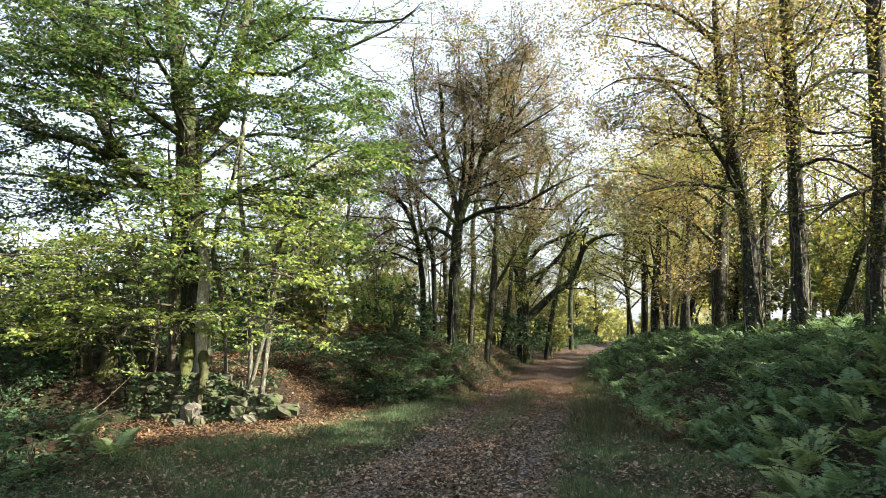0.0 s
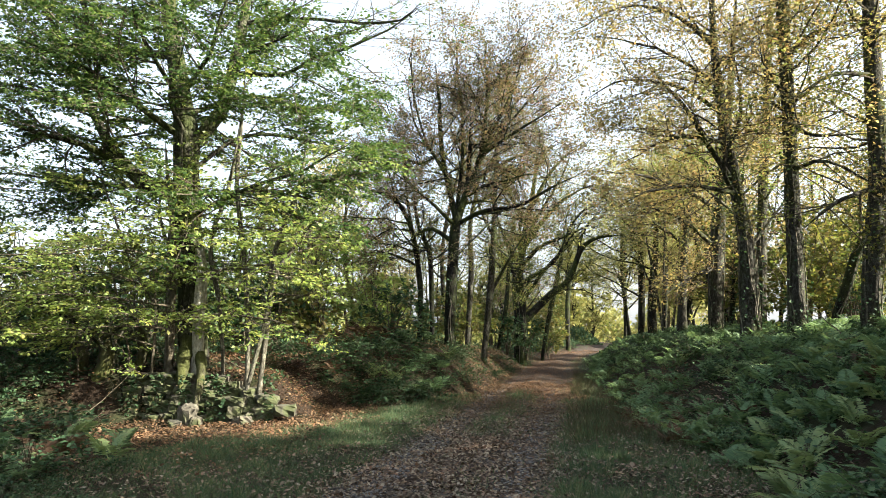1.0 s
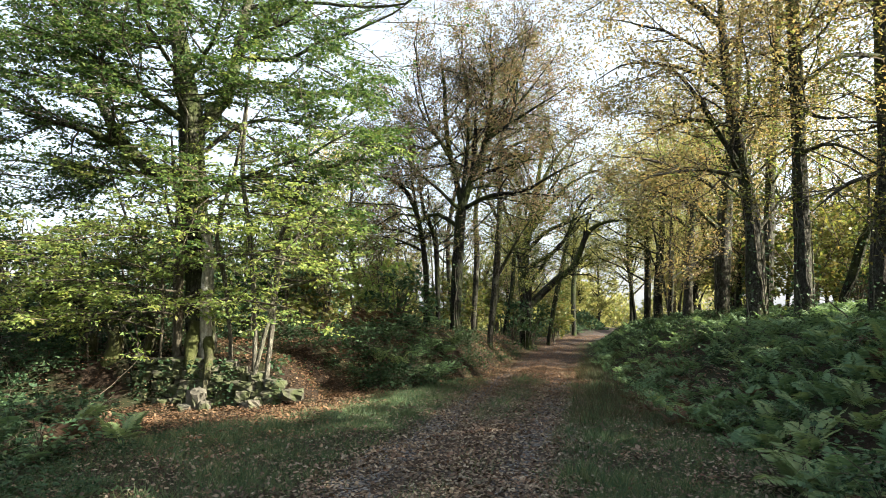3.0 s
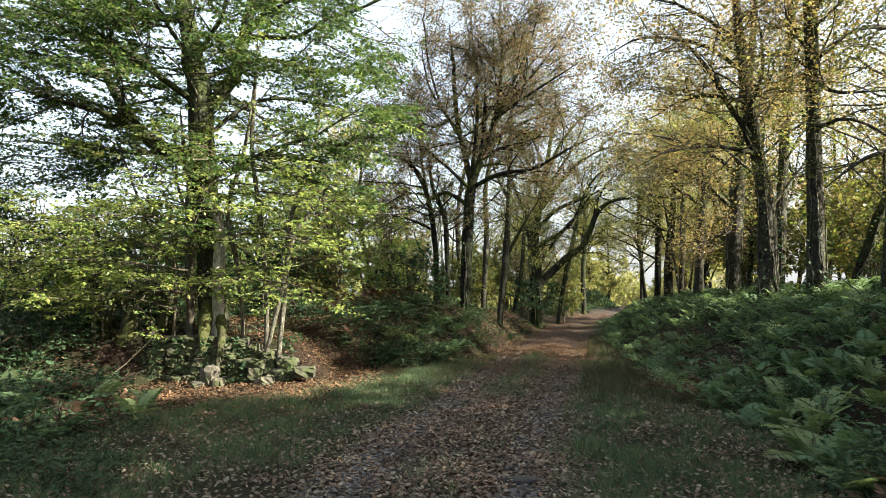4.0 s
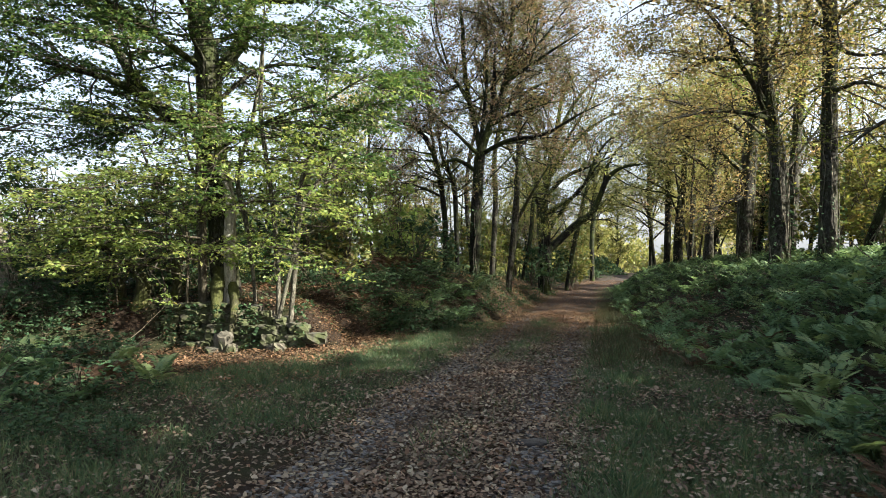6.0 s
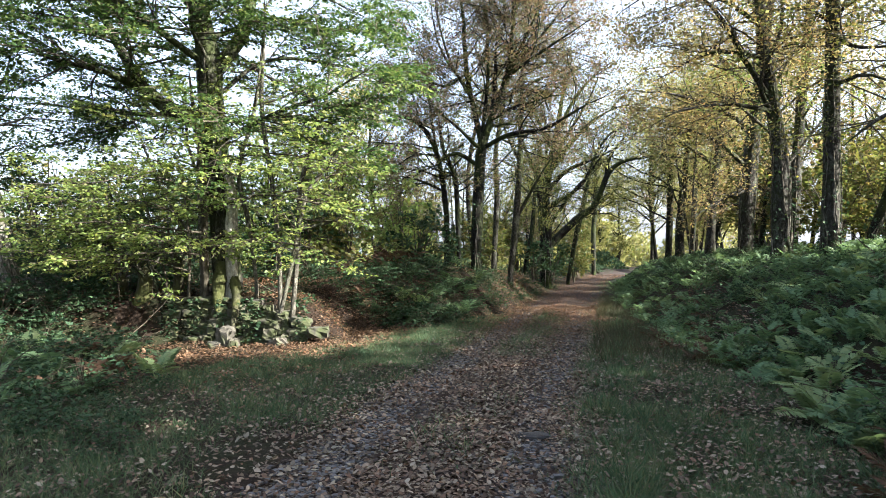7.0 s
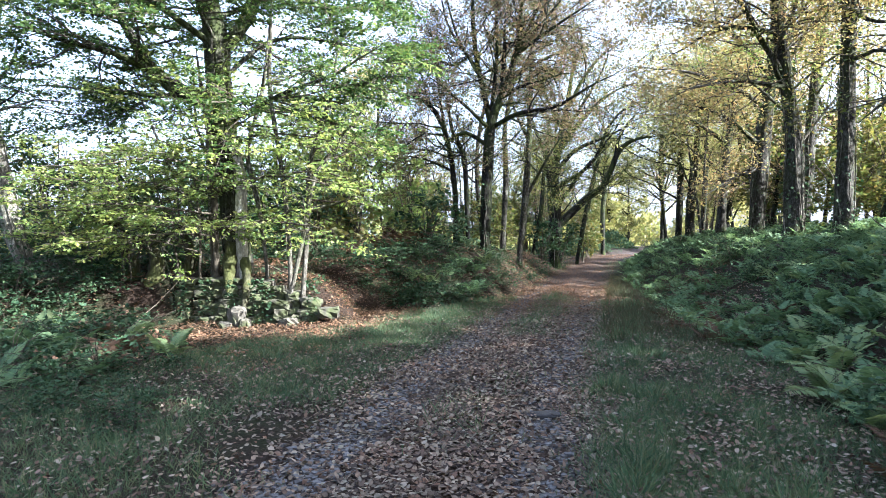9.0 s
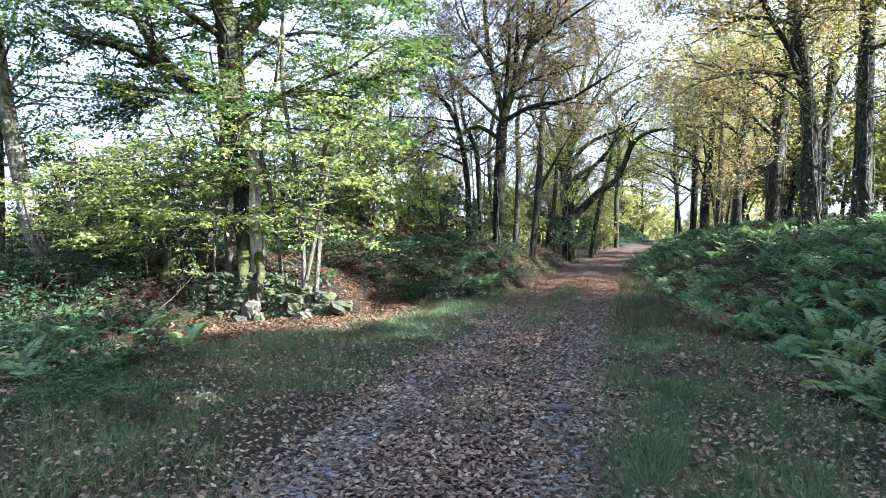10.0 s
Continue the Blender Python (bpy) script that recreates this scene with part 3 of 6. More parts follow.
for i, (x, y, k) in enumerate([(-5.3, 11.7, 1.0), (-6.75, 11.6, 0.95)]):
    g = float(land(x, y))
    limbs = [[(0, 0, g + z0 * k, 0.016), (dx * 0.45 * k, dy * 0.6 * k, g + (z0 + 0.25) * k, 0.012), (dx * k, dy * k, g + (z0 + 0.2) * k, 0.004)]
             for z0, dx, dy in ((0.75, -1.5, -1.1), (1.15, -0.7, -1.5), (1.35, -2.0, -0.9), (1.75, -1.1, -1.3), (1.05, 0.2, -1.5), (2.1, -0.3, -1.4))]
    tree("beech_sapling", "young beech reaching level sprays of bright leaves out over the wall", (x, y),
         [(0, 0, g, 0.035), (0.03, -0.05, g + 1.3 * k, 0.027), (-0.08, -0.15, g + 2.7 * k, 0.008)], limbs, seed=280 + i, bark=BARK_TWIG, leaf=LEAF_HAZEL_LIT,
         branch=(5.0, 0.85, 65, 0.12, 0.0), twig=(8.0, 0.4), per_twig=7, size=0.088, planar=True, scatter_by=0.04, kink=0.01, first=0.7, sides=6, spread=0.35,
         category="sapling", group="low saplings over the wall")

tree("oak_tree", "dark forked oak with thin rust-brown leaves on the bank", (0.18, 18.60),
     [(0.00, 0.00, 0.97, 0.191), (0.05, 0.00, 2.36, 0.171), (0.11, 0.00, 3.70, 0.164), (0.22, 0.00, 4.89, 0.150), (0.52, 0.00, 5.75, 0.096), (0.62, 0.00, 6.80, 0.067), (0.68, 0.00, 8.22, 0.012)],
     [[(0.22, 0.00, 4.89, 0.109), (0.02, 0.00, 5.75, 0.082), (-0.24, 0.00, 6.98, 0.075), (-0.32, 0.00, 8.58, 0.058), (-0.41, 0.00, 9.86, 0.009)],
      [(0.25, 0.00, 4.97, 0.109), (0.61, 0.00, 5.92, 0.082), (0.96, 0.00, 6.97, 0.075), (1.20, 0.00, 8.76, 0.058), (1.12, 0.00, 10.59, 0.009)],
      [(0.27, 0.00, 4.80, 0.075), (0.99, -0.60, 5.08, 0.064), (1.93, -1.00, 5.19, 0.047), (2.83, -1.40, 5.59, 0.031), (3.74, -1.60, 6.02, 0.005)],
      [(0.06, 0.00, 4.29, 0.068), (-0.49, 0.00, 4.63, 0.058), (-1.00, 0.00, 4.38, 0.033), (-1.42, 0.00, 4.04, 0.009)],
      [(0.84, 0.00, 6.45, 0.067), (1.81, 0.60, 8.43, 0.043), (2.98, 1.00, 9.91, 0.009)],
      [(0.87, 0.00, 6.80, 0.058), (1.99, -0.80, 7.42, 0.040), (3.25, -1.20, 8.12, 0.008)],
      [(-0.15, 0.00, 6.45, 0.058), (-1.03, 0.50, 8.04, 0.034), (-1.42, 0.80, 9.83, 0.006)],
      [(0.96, 0.00, 6.97, 0.058), (2.27, 0.00, 8.39, 0.033), (3.35, 0.00, 9.84, 0.009)],
      [(-0.24, 0.00, 6.98, 0.050), (-0.90, -0.50, 6.49, 0.032), (-1.61, -1.00, 6.69, 0.008)],
      [(0.21, 0.00, 4.72, 0.067), (-0.65, -0.60, 5.45, 0.040), (-1.77, -1.00, 6.19, 0.008)],
      [(1.20, 0.00, 8.76, 0.042), (1.78, 0.00, 9.85, 0.025), (2.32, 0.00, 10.77, 0.006)],
      [(0.22, 0.00, 5.06, 0.067), (0.41, 0.50, 7.30, 0.051), (0.30, 0.60, 9.74, 0.034), (0.19, 0.60, 11.46, 0.006)],
      [(0.66, 0.00, 6.10, 0.058), (1.88, 0.60, 6.87, 0.043), (3.38, 1.00, 7.54, 0.009)],
      [(0.10, 0.00, 5.92, 0.050), (-0.73, -0.60, 7.32, 0.032), (-1.06, -1.00, 9.07, 0.024), (-0.98, -1.00, 10.29, 0.006)],
      [(0.96, 0.00, 6.97, 0.050), (1.87, -0.60, 8.70, 0.032), (2.35, -1.00, 10.27, 0.008)],
      [(0.44, 0.00, 5.58, 0.050), (1.31, -0.80, 5.90, 0.032), (2.37, -1.40, 5.91, 0.008)]],
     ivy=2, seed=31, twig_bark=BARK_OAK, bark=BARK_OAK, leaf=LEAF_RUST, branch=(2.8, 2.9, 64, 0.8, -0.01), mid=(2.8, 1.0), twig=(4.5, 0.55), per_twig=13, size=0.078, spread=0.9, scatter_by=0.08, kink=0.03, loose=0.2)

tree("oak_tree", "thin crooked dark oak stem on the hedge bank", (-0.69, 19.00),
     [(0.00, 0.00, 1.12, 0.098), (0.01, 0.00, 2.72, 0.084), (-0.11, 0.00, 3.92, 0.084), (-0.36, 0.00, 4.96, 0.070), (-0.85, 0.00, 5.67, 0.068), (-1.72, 0.00, 5.94, 0.015)],
     [[(-0.23, 0.00, 4.61, 0.051), (-0.50, 0.00, 6.02, 0.034), (-0.60, 0.00, 7.28, 0.009)],
      [(-0.06, 0.00, 3.57, 0.043), (-0.83, -0.00, 3.92, 0.034), (-1.52, 0.00, 4.09, 0.009)]],
     own_limbs=6, limb_len=2.2, limb_r=0.03, seed=32, twig_bark=BARK_OAK, bark=BARK_OAK, leaf=LEAF_RUST, branch=(2.8, 2.9, 64, 0.8, -0.01), mid=(2.8, 1.0), twig=(4.5, 0.55), per_twig=13, size=0.078, spread=0.9, scatter_by=0.08, kink=0.03, loose=0.2)

tree("oak_tree", "thin crooked dark oak stem on the hedge bank", (-0.32, 19.30),
     [(0.00, 0.00, 1.12, 0.092), (-0.04, 0.00, 3.08, 0.078), (-0.11, 0.00, 4.13, 0.071), (-0.44, 0.00, 4.84, 0.060), (-0.62, 0.00, 6.09, 0.012)],
     [[(-0.07, -0.00, 3.78, 0.043), (0.52, 0.00, 4.13, 0.026), (0.87, 0.00, 4.84, 0.009)]],
     seed=33, twig_bark=BARK_OAK, bark=BARK_OAK, leaf=LEAF_OLIVE, branch=(2.8, 2.9, 64, 0.8, -0.01), mid=(2.8, 1.0), twig=(4.5, 0.55), per_twig=13, size=0.078, spread=0.9, scatter_by=0.08, kink=0.03, loose=0.2)

tree("ash_tree", "slim grey ash with sparse olive leaves behind the bank", (1.42, 22.00),
     [(0.00, 0.00, 0.67, 0.137), (0.18, 0.00, 2.51, 0.121), (0.36, 0.00, 4.89, 0.105), (0.43, 0.00, 6.72, 0.089), (0.55, 0.00, 8.80, 0.059), (0.69, 0.00, 11.58, 0.010)],
     [[(0.22, 0.00, 2.90, 0.069), (0.89, 0.00, 4.09, 0.049), (1.60, 0.00, 5.29, 0.010)],
      [(0.36, 0.00, 4.89, 0.069), (-0.18, 0.00, 6.11, 0.039), (-0.37, 0.00, 7.76, 0.010)]],
     seed=34, twig_bark=BARK_OAK, bark=BARK_GREY, leaf=LEAF_OLIVE, branch=(2.8, 2.9, 64, 0.8, -0.01), mid=(2.8, 1.0), twig=(4.5, 0.55), per_twig=13, size=0.078, spread=0.9, scatter_by=0.08, kink=0.03, loose=0.2)

tree("ash_tree", "slim grey ash with sparse olive leaves behind the bank", (0.92, 24.00),
     [(0.00, 0.00, 0.80, 0.132), (0.15, 0.00, 3.89, 0.106), (0.12, 0.00, 5.64, 0.088), (0.44, 0.00, 7.42, 0.064), (0.69, 0.00, 10.15, 0.011)],
     own_limbs=10, limb_len=3.5, seed=35, twig_bark=BARK_OAK, bark=BARK_GREY, leaf=LEAF_OLIVE, branch=(2.8, 2.9, 64, 0.8, -0.01), mid=(2.8, 1.0), twig=(4.5, 0.55), per_twig=13, size=0.078, spread=0.9, scatter_by=0.08, kink=0.03, loose=0.2)

tree("oak_tree", "dark oak with a heavy low limb arching over the lane", (3.72, 31.00),
     [(0.00, 0.00, 0.31, 0.387), (0.04, 0.00, 2.35, 0.318), (-0.07, 0.00, 4.01, 0.273), (0.24, 0.00, 5.97, 0.182), (0.71, 0.00, 8.25, 0.114), (1.20, 0.00, 11.47, 0.024)],
     [[(0.17, 0.00, 2.13, 0.205), (1.44, 0.00, 3.31, 0.171), (2.43, 0.00, 4.14, 0.136), (3.03, 0.00, 5.54, 0.125), (3.74, 0.00, 6.10, 0.083), (5.16, 0.00, 6.47, 0.019)],
      [(2.97, 0.00, 5.40, 0.097), (3.22, 0.00, 6.53, 0.069), (4.22, 0.00, 7.67, 0.015)],
      [(0.07, 0.00, 4.01, 0.136), (-0.69, 0.00, 5.27, 0.125), (-1.22, 0.00, 5.69, 0.069), (-2.00, 0.00, 5.41, 0.015)],
      [(0.24, 0.00, 5.69, 0.125), (1.25, 0.00, 7.10, 0.111), (2.54, 0.00, 8.25, 0.069), (4.26, 0.00, 8.97, 0.015)],
      [(-0.01, -0.00, 4.56, 0.114), (0.93, 0.00, 5.69, 0.111), (2.21, 0.00, 6.39, 0.069), (3.63, 0.00, 6.96, 0.015)],
      [(0.55, 0.00, 7.68, 0.111), (2.02, 0.00, 9.99, 0.069), (3.48, 0.00, 11.16, 0.015)],
      [(0.40, 0.00, 6.82, 0.097), (-0.56, 0.00, 8.83, 0.069), (-1.10, 0.00, 10.88, 0.015)],
      [(0.05, 0.00, 2.90, 0.111), (1.04, 0.00, 4.28, 0.083), (2.19, 0.00, 5.68, 0.055), (3.66, 0.00, 7.96, 0.015)],
      [(0.00, 0.00, 5.13, 0.111), (0.82, 0.00, 7.11, 0.083), (2.29, 0.00, 9.41, 0.055), (2.91, 0.00, 11.17, 0.015)],
      [(0.20, 0.00, 4.01, 0.111), (1.76, 0.00, 5.12, 0.083), (3.08, 0.00, 7.39, 0.055), (4.80, 0.00, 8.24, 0.015)],
      [(-0.06, 0.00, 4.84, 0.111), (-0.87, 0.00, 6.82, 0.069), (-1.41, 0.00, 8.84, 0.015)]],
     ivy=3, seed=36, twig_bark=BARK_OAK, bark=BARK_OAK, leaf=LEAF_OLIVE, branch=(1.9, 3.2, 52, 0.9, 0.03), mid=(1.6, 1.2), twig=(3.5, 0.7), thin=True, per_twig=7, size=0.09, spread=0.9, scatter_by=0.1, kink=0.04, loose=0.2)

tree("oak_tree", "slim dark oak at the edge of the lane", (10.54, 54.00),
     [(0.00, 0.00, -0.19, 0.238), (0.02, 0.00, 3.89, 0.198), (0.29, 0.00, 6.79, 0.193), (0.09, 0.00, 11.72, 0.034)],
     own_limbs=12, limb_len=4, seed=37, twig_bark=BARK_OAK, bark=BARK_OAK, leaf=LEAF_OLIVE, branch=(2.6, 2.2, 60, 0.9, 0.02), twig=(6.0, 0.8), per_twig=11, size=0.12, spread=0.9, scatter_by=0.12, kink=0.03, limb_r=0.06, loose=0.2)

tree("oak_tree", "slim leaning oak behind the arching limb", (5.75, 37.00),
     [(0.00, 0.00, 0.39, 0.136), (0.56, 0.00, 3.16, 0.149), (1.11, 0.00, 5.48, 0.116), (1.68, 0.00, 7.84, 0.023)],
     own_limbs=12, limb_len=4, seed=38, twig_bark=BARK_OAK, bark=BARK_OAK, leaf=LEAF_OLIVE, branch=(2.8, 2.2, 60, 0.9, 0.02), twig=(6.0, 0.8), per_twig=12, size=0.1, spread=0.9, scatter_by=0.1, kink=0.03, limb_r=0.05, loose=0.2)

tree("oak_tree", "slim leaning oak behind the arching limb", (2.63, 30.00),
     [(0.00, 0.00, 0.61, 0.110), (0.35, 0.00, 2.86, 0.107), (0.51, 0.00, 4.74, 0.081), (0.83, 0.00, 7.21, 0.014)],
     own_limbs=12, limb_len=3.5, seed=39, twig_bark=BARK_OAK, bark=BARK_OAK, leaf=LEAF_OLIVE, branch=(2.8, 2.2, 60, 0.9, 0.02), twig=(6.0, 0.8), per_twig=12, size=0.1, spread=0.9, scatter_by=0.1, kink=0.03, limb_r=0.05, loose=0.2)

tree("beech_tree", "tall lichen-spotted grey beech on the fern bank", (7.79, 14.00),
     [(0.00, 0.00, 1.41, 0.241), (0.02, 0.00, 2.15, 0.188), (0.09, 0.00, 3.92, 0.161), (0.12, 0.00, 5.22, 0.152), (0.16, 0.00, 6.55, 0.143), (0.17, 0.00, 7.91, 0.143), (0.20, 0.00, 9.31, 0.134), (0.30, 0.00, 11.48, 0.098), (0.46, 0.00, 14.50, 0.016)],
     [[(0.26, 0.00, 7.98, 0.067), (0.82, 0.00, 8.47, 0.056), (1.44, -0.50, 8.62, 0.011)],
      [(0.18, 0.00, 6.35, 0.056), (0.27, -0.80, 5.76, 0.035), (0.96, -1.40, 5.68, 0.006)],
      [(0.12, 0.00, 5.22, 0.050), (0.35, -1.00, 5.20, 0.035), (0.94, -1.60, 4.45, 0.006)],
      [(0.20, 0.00, 6.55, 0.050), (-0.29, 0.60, 7.19, 0.033), (-1.06, 1.00, 7.20, 0.007)]],
     own_limbs=11, limb_len=3.5, ivy=3, seed=41, twig_bark=BARK_TWIG, bark=BARK_GREY, leaf=LEAF_GOLD, branch=(3.6, 2.4, 60, 0.5, -0.01), mid=(1.4, 1.1), twig=(4.5, 0.7), per_twig=8, size=0.088, scatter_by=0.12, kink=0.03, limb_r=0.035, loose=0.2, thin=True, first=0.3, group="row of trees on the fern bank", spread=0.6)

tree("beech_tree", "leaning grey-brown beech with golden leaves on the fern bank", (7.24, 15.00),
     [(0.00, 0.00, 1.40, 0.275), (0.02, 0.00, 2.73, 0.198), (0.02, 0.00, 3.82, 0.176), (-0.16, 0.00, 5.20, 0.154), (-0.30, 0.00, 6.34, 0.143), (-0.39, 0.00, 7.49, 0.121), (-0.46, 0.00, 8.67, 0.088), (-0.44, 0.00, 10.64, 0.055), (-0.40, 0.00, 12.99, 0.012)],
     [[(-0.20, 0.00, 5.20, 0.077), (-1.00, -0.50, 6.04, 0.053), (-1.69, -1.00, 6.69, 0.044), (-2.62, -1.40, 7.61, 0.009)],
      [(-0.18, -0.00, 4.92, 0.060), (-0.68, -0.60, 5.46, 0.045), (-0.34, -0.80, 6.62, 0.038), (-0.49, -1.00, 8.20, 0.007)],
      [(-0.30, 0.00, 6.19, 0.055), (-1.84, -0.80, 6.08, 0.038), (-3.41, -1.60, 5.20, 0.006)],
      [(-0.38, 0.00, 7.64, 0.054), (-1.90, -0.50, 8.29, 0.032), (-3.64, -1.00, 8.48, 0.007)],
      [(-0.11, 0.00, 4.92, 0.060), (-1.60, -1.00, 4.83, 0.038), (-3.19, -2.00, 4.48, 0.006)],
      [(-0.46, 0.00, 8.67, 0.060), (-1.75, -0.60, 9.25, 0.039), (-3.09, -1.00, 9.19, 0.025), (-4.39, -1.40, 8.29, 0.006)],
      [(-0.33, 0.00, 6.91, 0.060), (-1.78, -0.80, 7.32, 0.038), (-3.09, -1.20, 7.29, 0.025), (-4.10, -1.60, 6.61, 0.006)],
      [(-0.44, 0.00, 9.87, 0.054), (-1.32, 0.00, 10.79, 0.034), (-2.80, -0.60, 10.13, 0.026), (-3.88, -1.00, 9.33, 0.007)]],
     own_limbs=12, limb_len=3.0, ivy=4, seed=42, twig_bark=BARK_TWIG, bark=BARK_GREY, leaf=LEAF_GOLD, branch=(3.6, 2.4, 60, 0.5, -0.01), mid=(1.4, 1.1), twig=(4.5, 0.7), per_twig=8, size=0.088, scatter_by=0.12, kink=0.03, limb_r=0.035, loose=0.2, thin=True, first=0.3, group="row of trees on the fern bank", spread=0.6)

tree("beech_tree", "dark straight beech trunk in the row on the bank", (8.56, 20.00),
     [(0.00, 0.00, 1.62, 0.264), (0.09, 0.00, 3.12, 0.235), (0.23, -0.00, 4.57, 0.220), (0.39, 0.00, 5.86, 0.191), (0.69, 0.00, 7.74, 0.147), (1.05, 0.00, 10.65, 0.088), (1.43, 0.00, 13.66, 0.016)],
     [[(0.14, 0.00, 3.66, 0.081), (-0.89, -0.60, 3.25, 0.052), (-1.99, -1.20, 2.70, 0.009)],
      [(0.34, 0.00, 5.49, 0.081), (-1.76, -1.00, 6.18, 0.051), (-4.08, -2.00, 6.28, 0.008)],
      [(0.48, 0.00, 6.42, 0.081), (-0.96, 0.00, 7.94, 0.054), (-3.26, -1.00, 7.80, 0.009)],
      [(0.21, 0.00, 4.21, 0.081), (-1.31, -0.60, 5.20, 0.052), (-3.12, -1.40, 5.39, 0.009)]],
     own_limbs=12, limb_len=4, ivy=2, seed=43, twig_bark=BARK_TWIG, bark=BARK_GREY, leaf=LEAF_GOLD, branch=(3.6, 2.4, 60, 0.5, -0.01), mid=(1.4, 1.1), twig=(4.5, 0.7), per_twig=8, size=0.088, scatter_by=0.12, kink=0.03, limb_r=0.035, loose=0.2, thin=True, first=0.3, group="row of trees on the fern bank", spread=0.6)

tree("beech_tree", "grey beech trunk standing further back on the bank", (9.53, 19.00),
     [(0.00, 0.00, 1.61, 0.181), (0.12, 0.00, 3.90, 0.153), (0.30, 0.00, 6.00, 0.139), (0.55, 0.00, 8.34, 0.118), (0.79, 0.00, 10.56, 0.098), (1.07, -0.00, 13.25, 0.018)],
     own_limbs=12, limb_len=3, ivy=1, seed=44, twig_bark=BARK_TWIG, bark=BARK_GREY, leaf=LEAF_GOLD, branch=(3.6, 2.4, 60, 0.5, -0.01), mid=(1.4, 1.1), twig=(4.5, 0.7), per_twig=8, size=0.088, scatter_by=0.12, kink=0.03, limb_r=0.035, loose=0.2, thin=True, first=0.3, group="row of trees on the fern bank", spread=0.6)

tree("beech_tree", "thick dark beech trunk above the ferns", (8.76, 13.00),
     [(0.00, 0.00, 1.42, 0.229), (0.16, 0.00, 3.15, 0.191), (0.42, 0.00, 4.95, 0.172), (0.49, 0.00, 6.82, 0.172), (0.59, 0.00, 8.75, 0.153), (0.77, 0.00, 11.45, 0.033)],
     [[(0.33, 0.00, 4.59, 0.057), (-0.73, -0.60, 4.22, 0.044), (-1.80, -1.00, 3.58, 0.006)],
      [(0.52, 0.00, 7.07, 0.057), (-0.74, -0.60, 6.82, 0.039), (-1.82, -1.00, 6.18, 0.006)]],
     own_limbs=12, limb_len=3, ivy=3, seed=45, twig_bark=BARK_TWIG, bark=BARK_GREY, leaf=LEAF_OLIVE, branch=(3.6, 2.4, 60, 0.5, -0.01), mid=(1.4, 1.1), twig=(4.5, 0.7), per_twig=8, size=0.088, scatter_by=0.12, kink=0.03, limb_r=0.035, loose=0.2, thin=True, first=0.3, group="row of trees on the fern bank", spread=0.6)

tree("beech_tree", "short leaning dark beech stem above the ferns", (9.01, 14.50),
     [(0.00, 0.00, 1.40, 0.138), (0.19, 0.00, 2.43, 0.117), (0.53, 0.00, 3.34, 0.106), (0.91, 0.00, 4.00, 0.085), (1.60, 0.00, 5.07, 0.052), (2.16, 0.00, 6.72, 0.009)],
     own_limbs=10, limb_len=2.5, ivy=2, seed=46, twig_bark=BARK_TWIG, bark=BARK_OAK, leaf=LEAF_OLIVE, branch=(3.6, 2.4, 60, 0.5, -0.01), mid=(1.4, 1.1), twig=(4.5, 0.7), per_twig=8, size=0.088, scatter_by=0.12, kink=0.03, limb_r=0.035, loose=0.2, thin=True, first=0.3, group="row of trees on the fern bank", spread=0.6)

tree("beech_tree", "flared dark beech trunk further along the bank", (10.13, 27.00),
     [(0.00, 0.00, 1.29, 0.277), (0.05, 0.00, 2.71, 0.178), (0.24, 0.00, 4.90, 0.149), (0.61, 0.00, 7.37, 0.109), (0.90, 0.00, 10.43, 0.021)],
     [[(0.26, 0.00, 5.39, 0.085), (-1.83, -1.00, 6.44, 0.058), (-3.74, -2.00, 6.26, 0.012)],
      [(0.45, 0.00, 6.62, 0.085), (-1.51, -1.00, 8.38, 0.058), (-3.91, -2.00, 7.88, 0.012)]],
     own_limbs=18, limb_len=4.5, seed=47, twig_bark=BARK_TWIG, bark=BARK_GREY, leaf=LEAF_YELLOW, branch=(2.8, 2.4, 60, 0.5, 0.0), twig=(5.0, 0.9), per_twig=9, size=0.125, scatter_by=0.12, kink=0.03, limb_r=0.05, loose=0.18, first=0.25, group="row of trees on the fern bank", spread=0.6, thin=True)

tree("beech_tree", "slim dark beech in a cluster along the bank", (9.63, 31.00),
     [(0.00, 0.00, 1.11, 0.193), (0.10, 0.00, 3.44, 0.159), (0.15, 0.00, 5.96, 0.125), (0.22, 0.00, 9.40, 0.024)],
     own_limbs=16, limb_len=4.5, seed=48, twig_bark=BARK_TWIG, bark=BARK_OAK, leaf=LEAF_OLIVE, branch=(2.8, 2.4, 60, 0.5, 0.0), twig=(5.0, 0.9), per_twig=9, size=0.125, scatter_by=0.12, kink=0.03, limb_r=0.05, loose=0.18, first=0.25, group="row of trees on the fern bank", spread=0.6, thin=True)

tree("beech_tree", "flared dark beech in a cluster along the bank", (9.85, 30.00),
     [(0.00, 0.00, 1.13, 0.286), (0.04, 0.00, 3.11, 0.198), (0.36, 0.00, 6.09, 0.132), (0.65, 0.00, 9.43, 0.023)],
     own_limbs=16, limb_len=4.5, seed=49, twig_bark=BARK_TWIG, bark=BARK_OAK, leaf=LEAF_YELLOW, branch=(2.8, 2.4, 60, 0.5, 0.0), twig=(5.0, 0.9), per_twig=9, size=0.125, scatter_by=0.12, kink=0.03, limb_r=0.05, loose=0.18, first=0.25, group="row of trees on the fern bank", spread=0.6, thin=True)

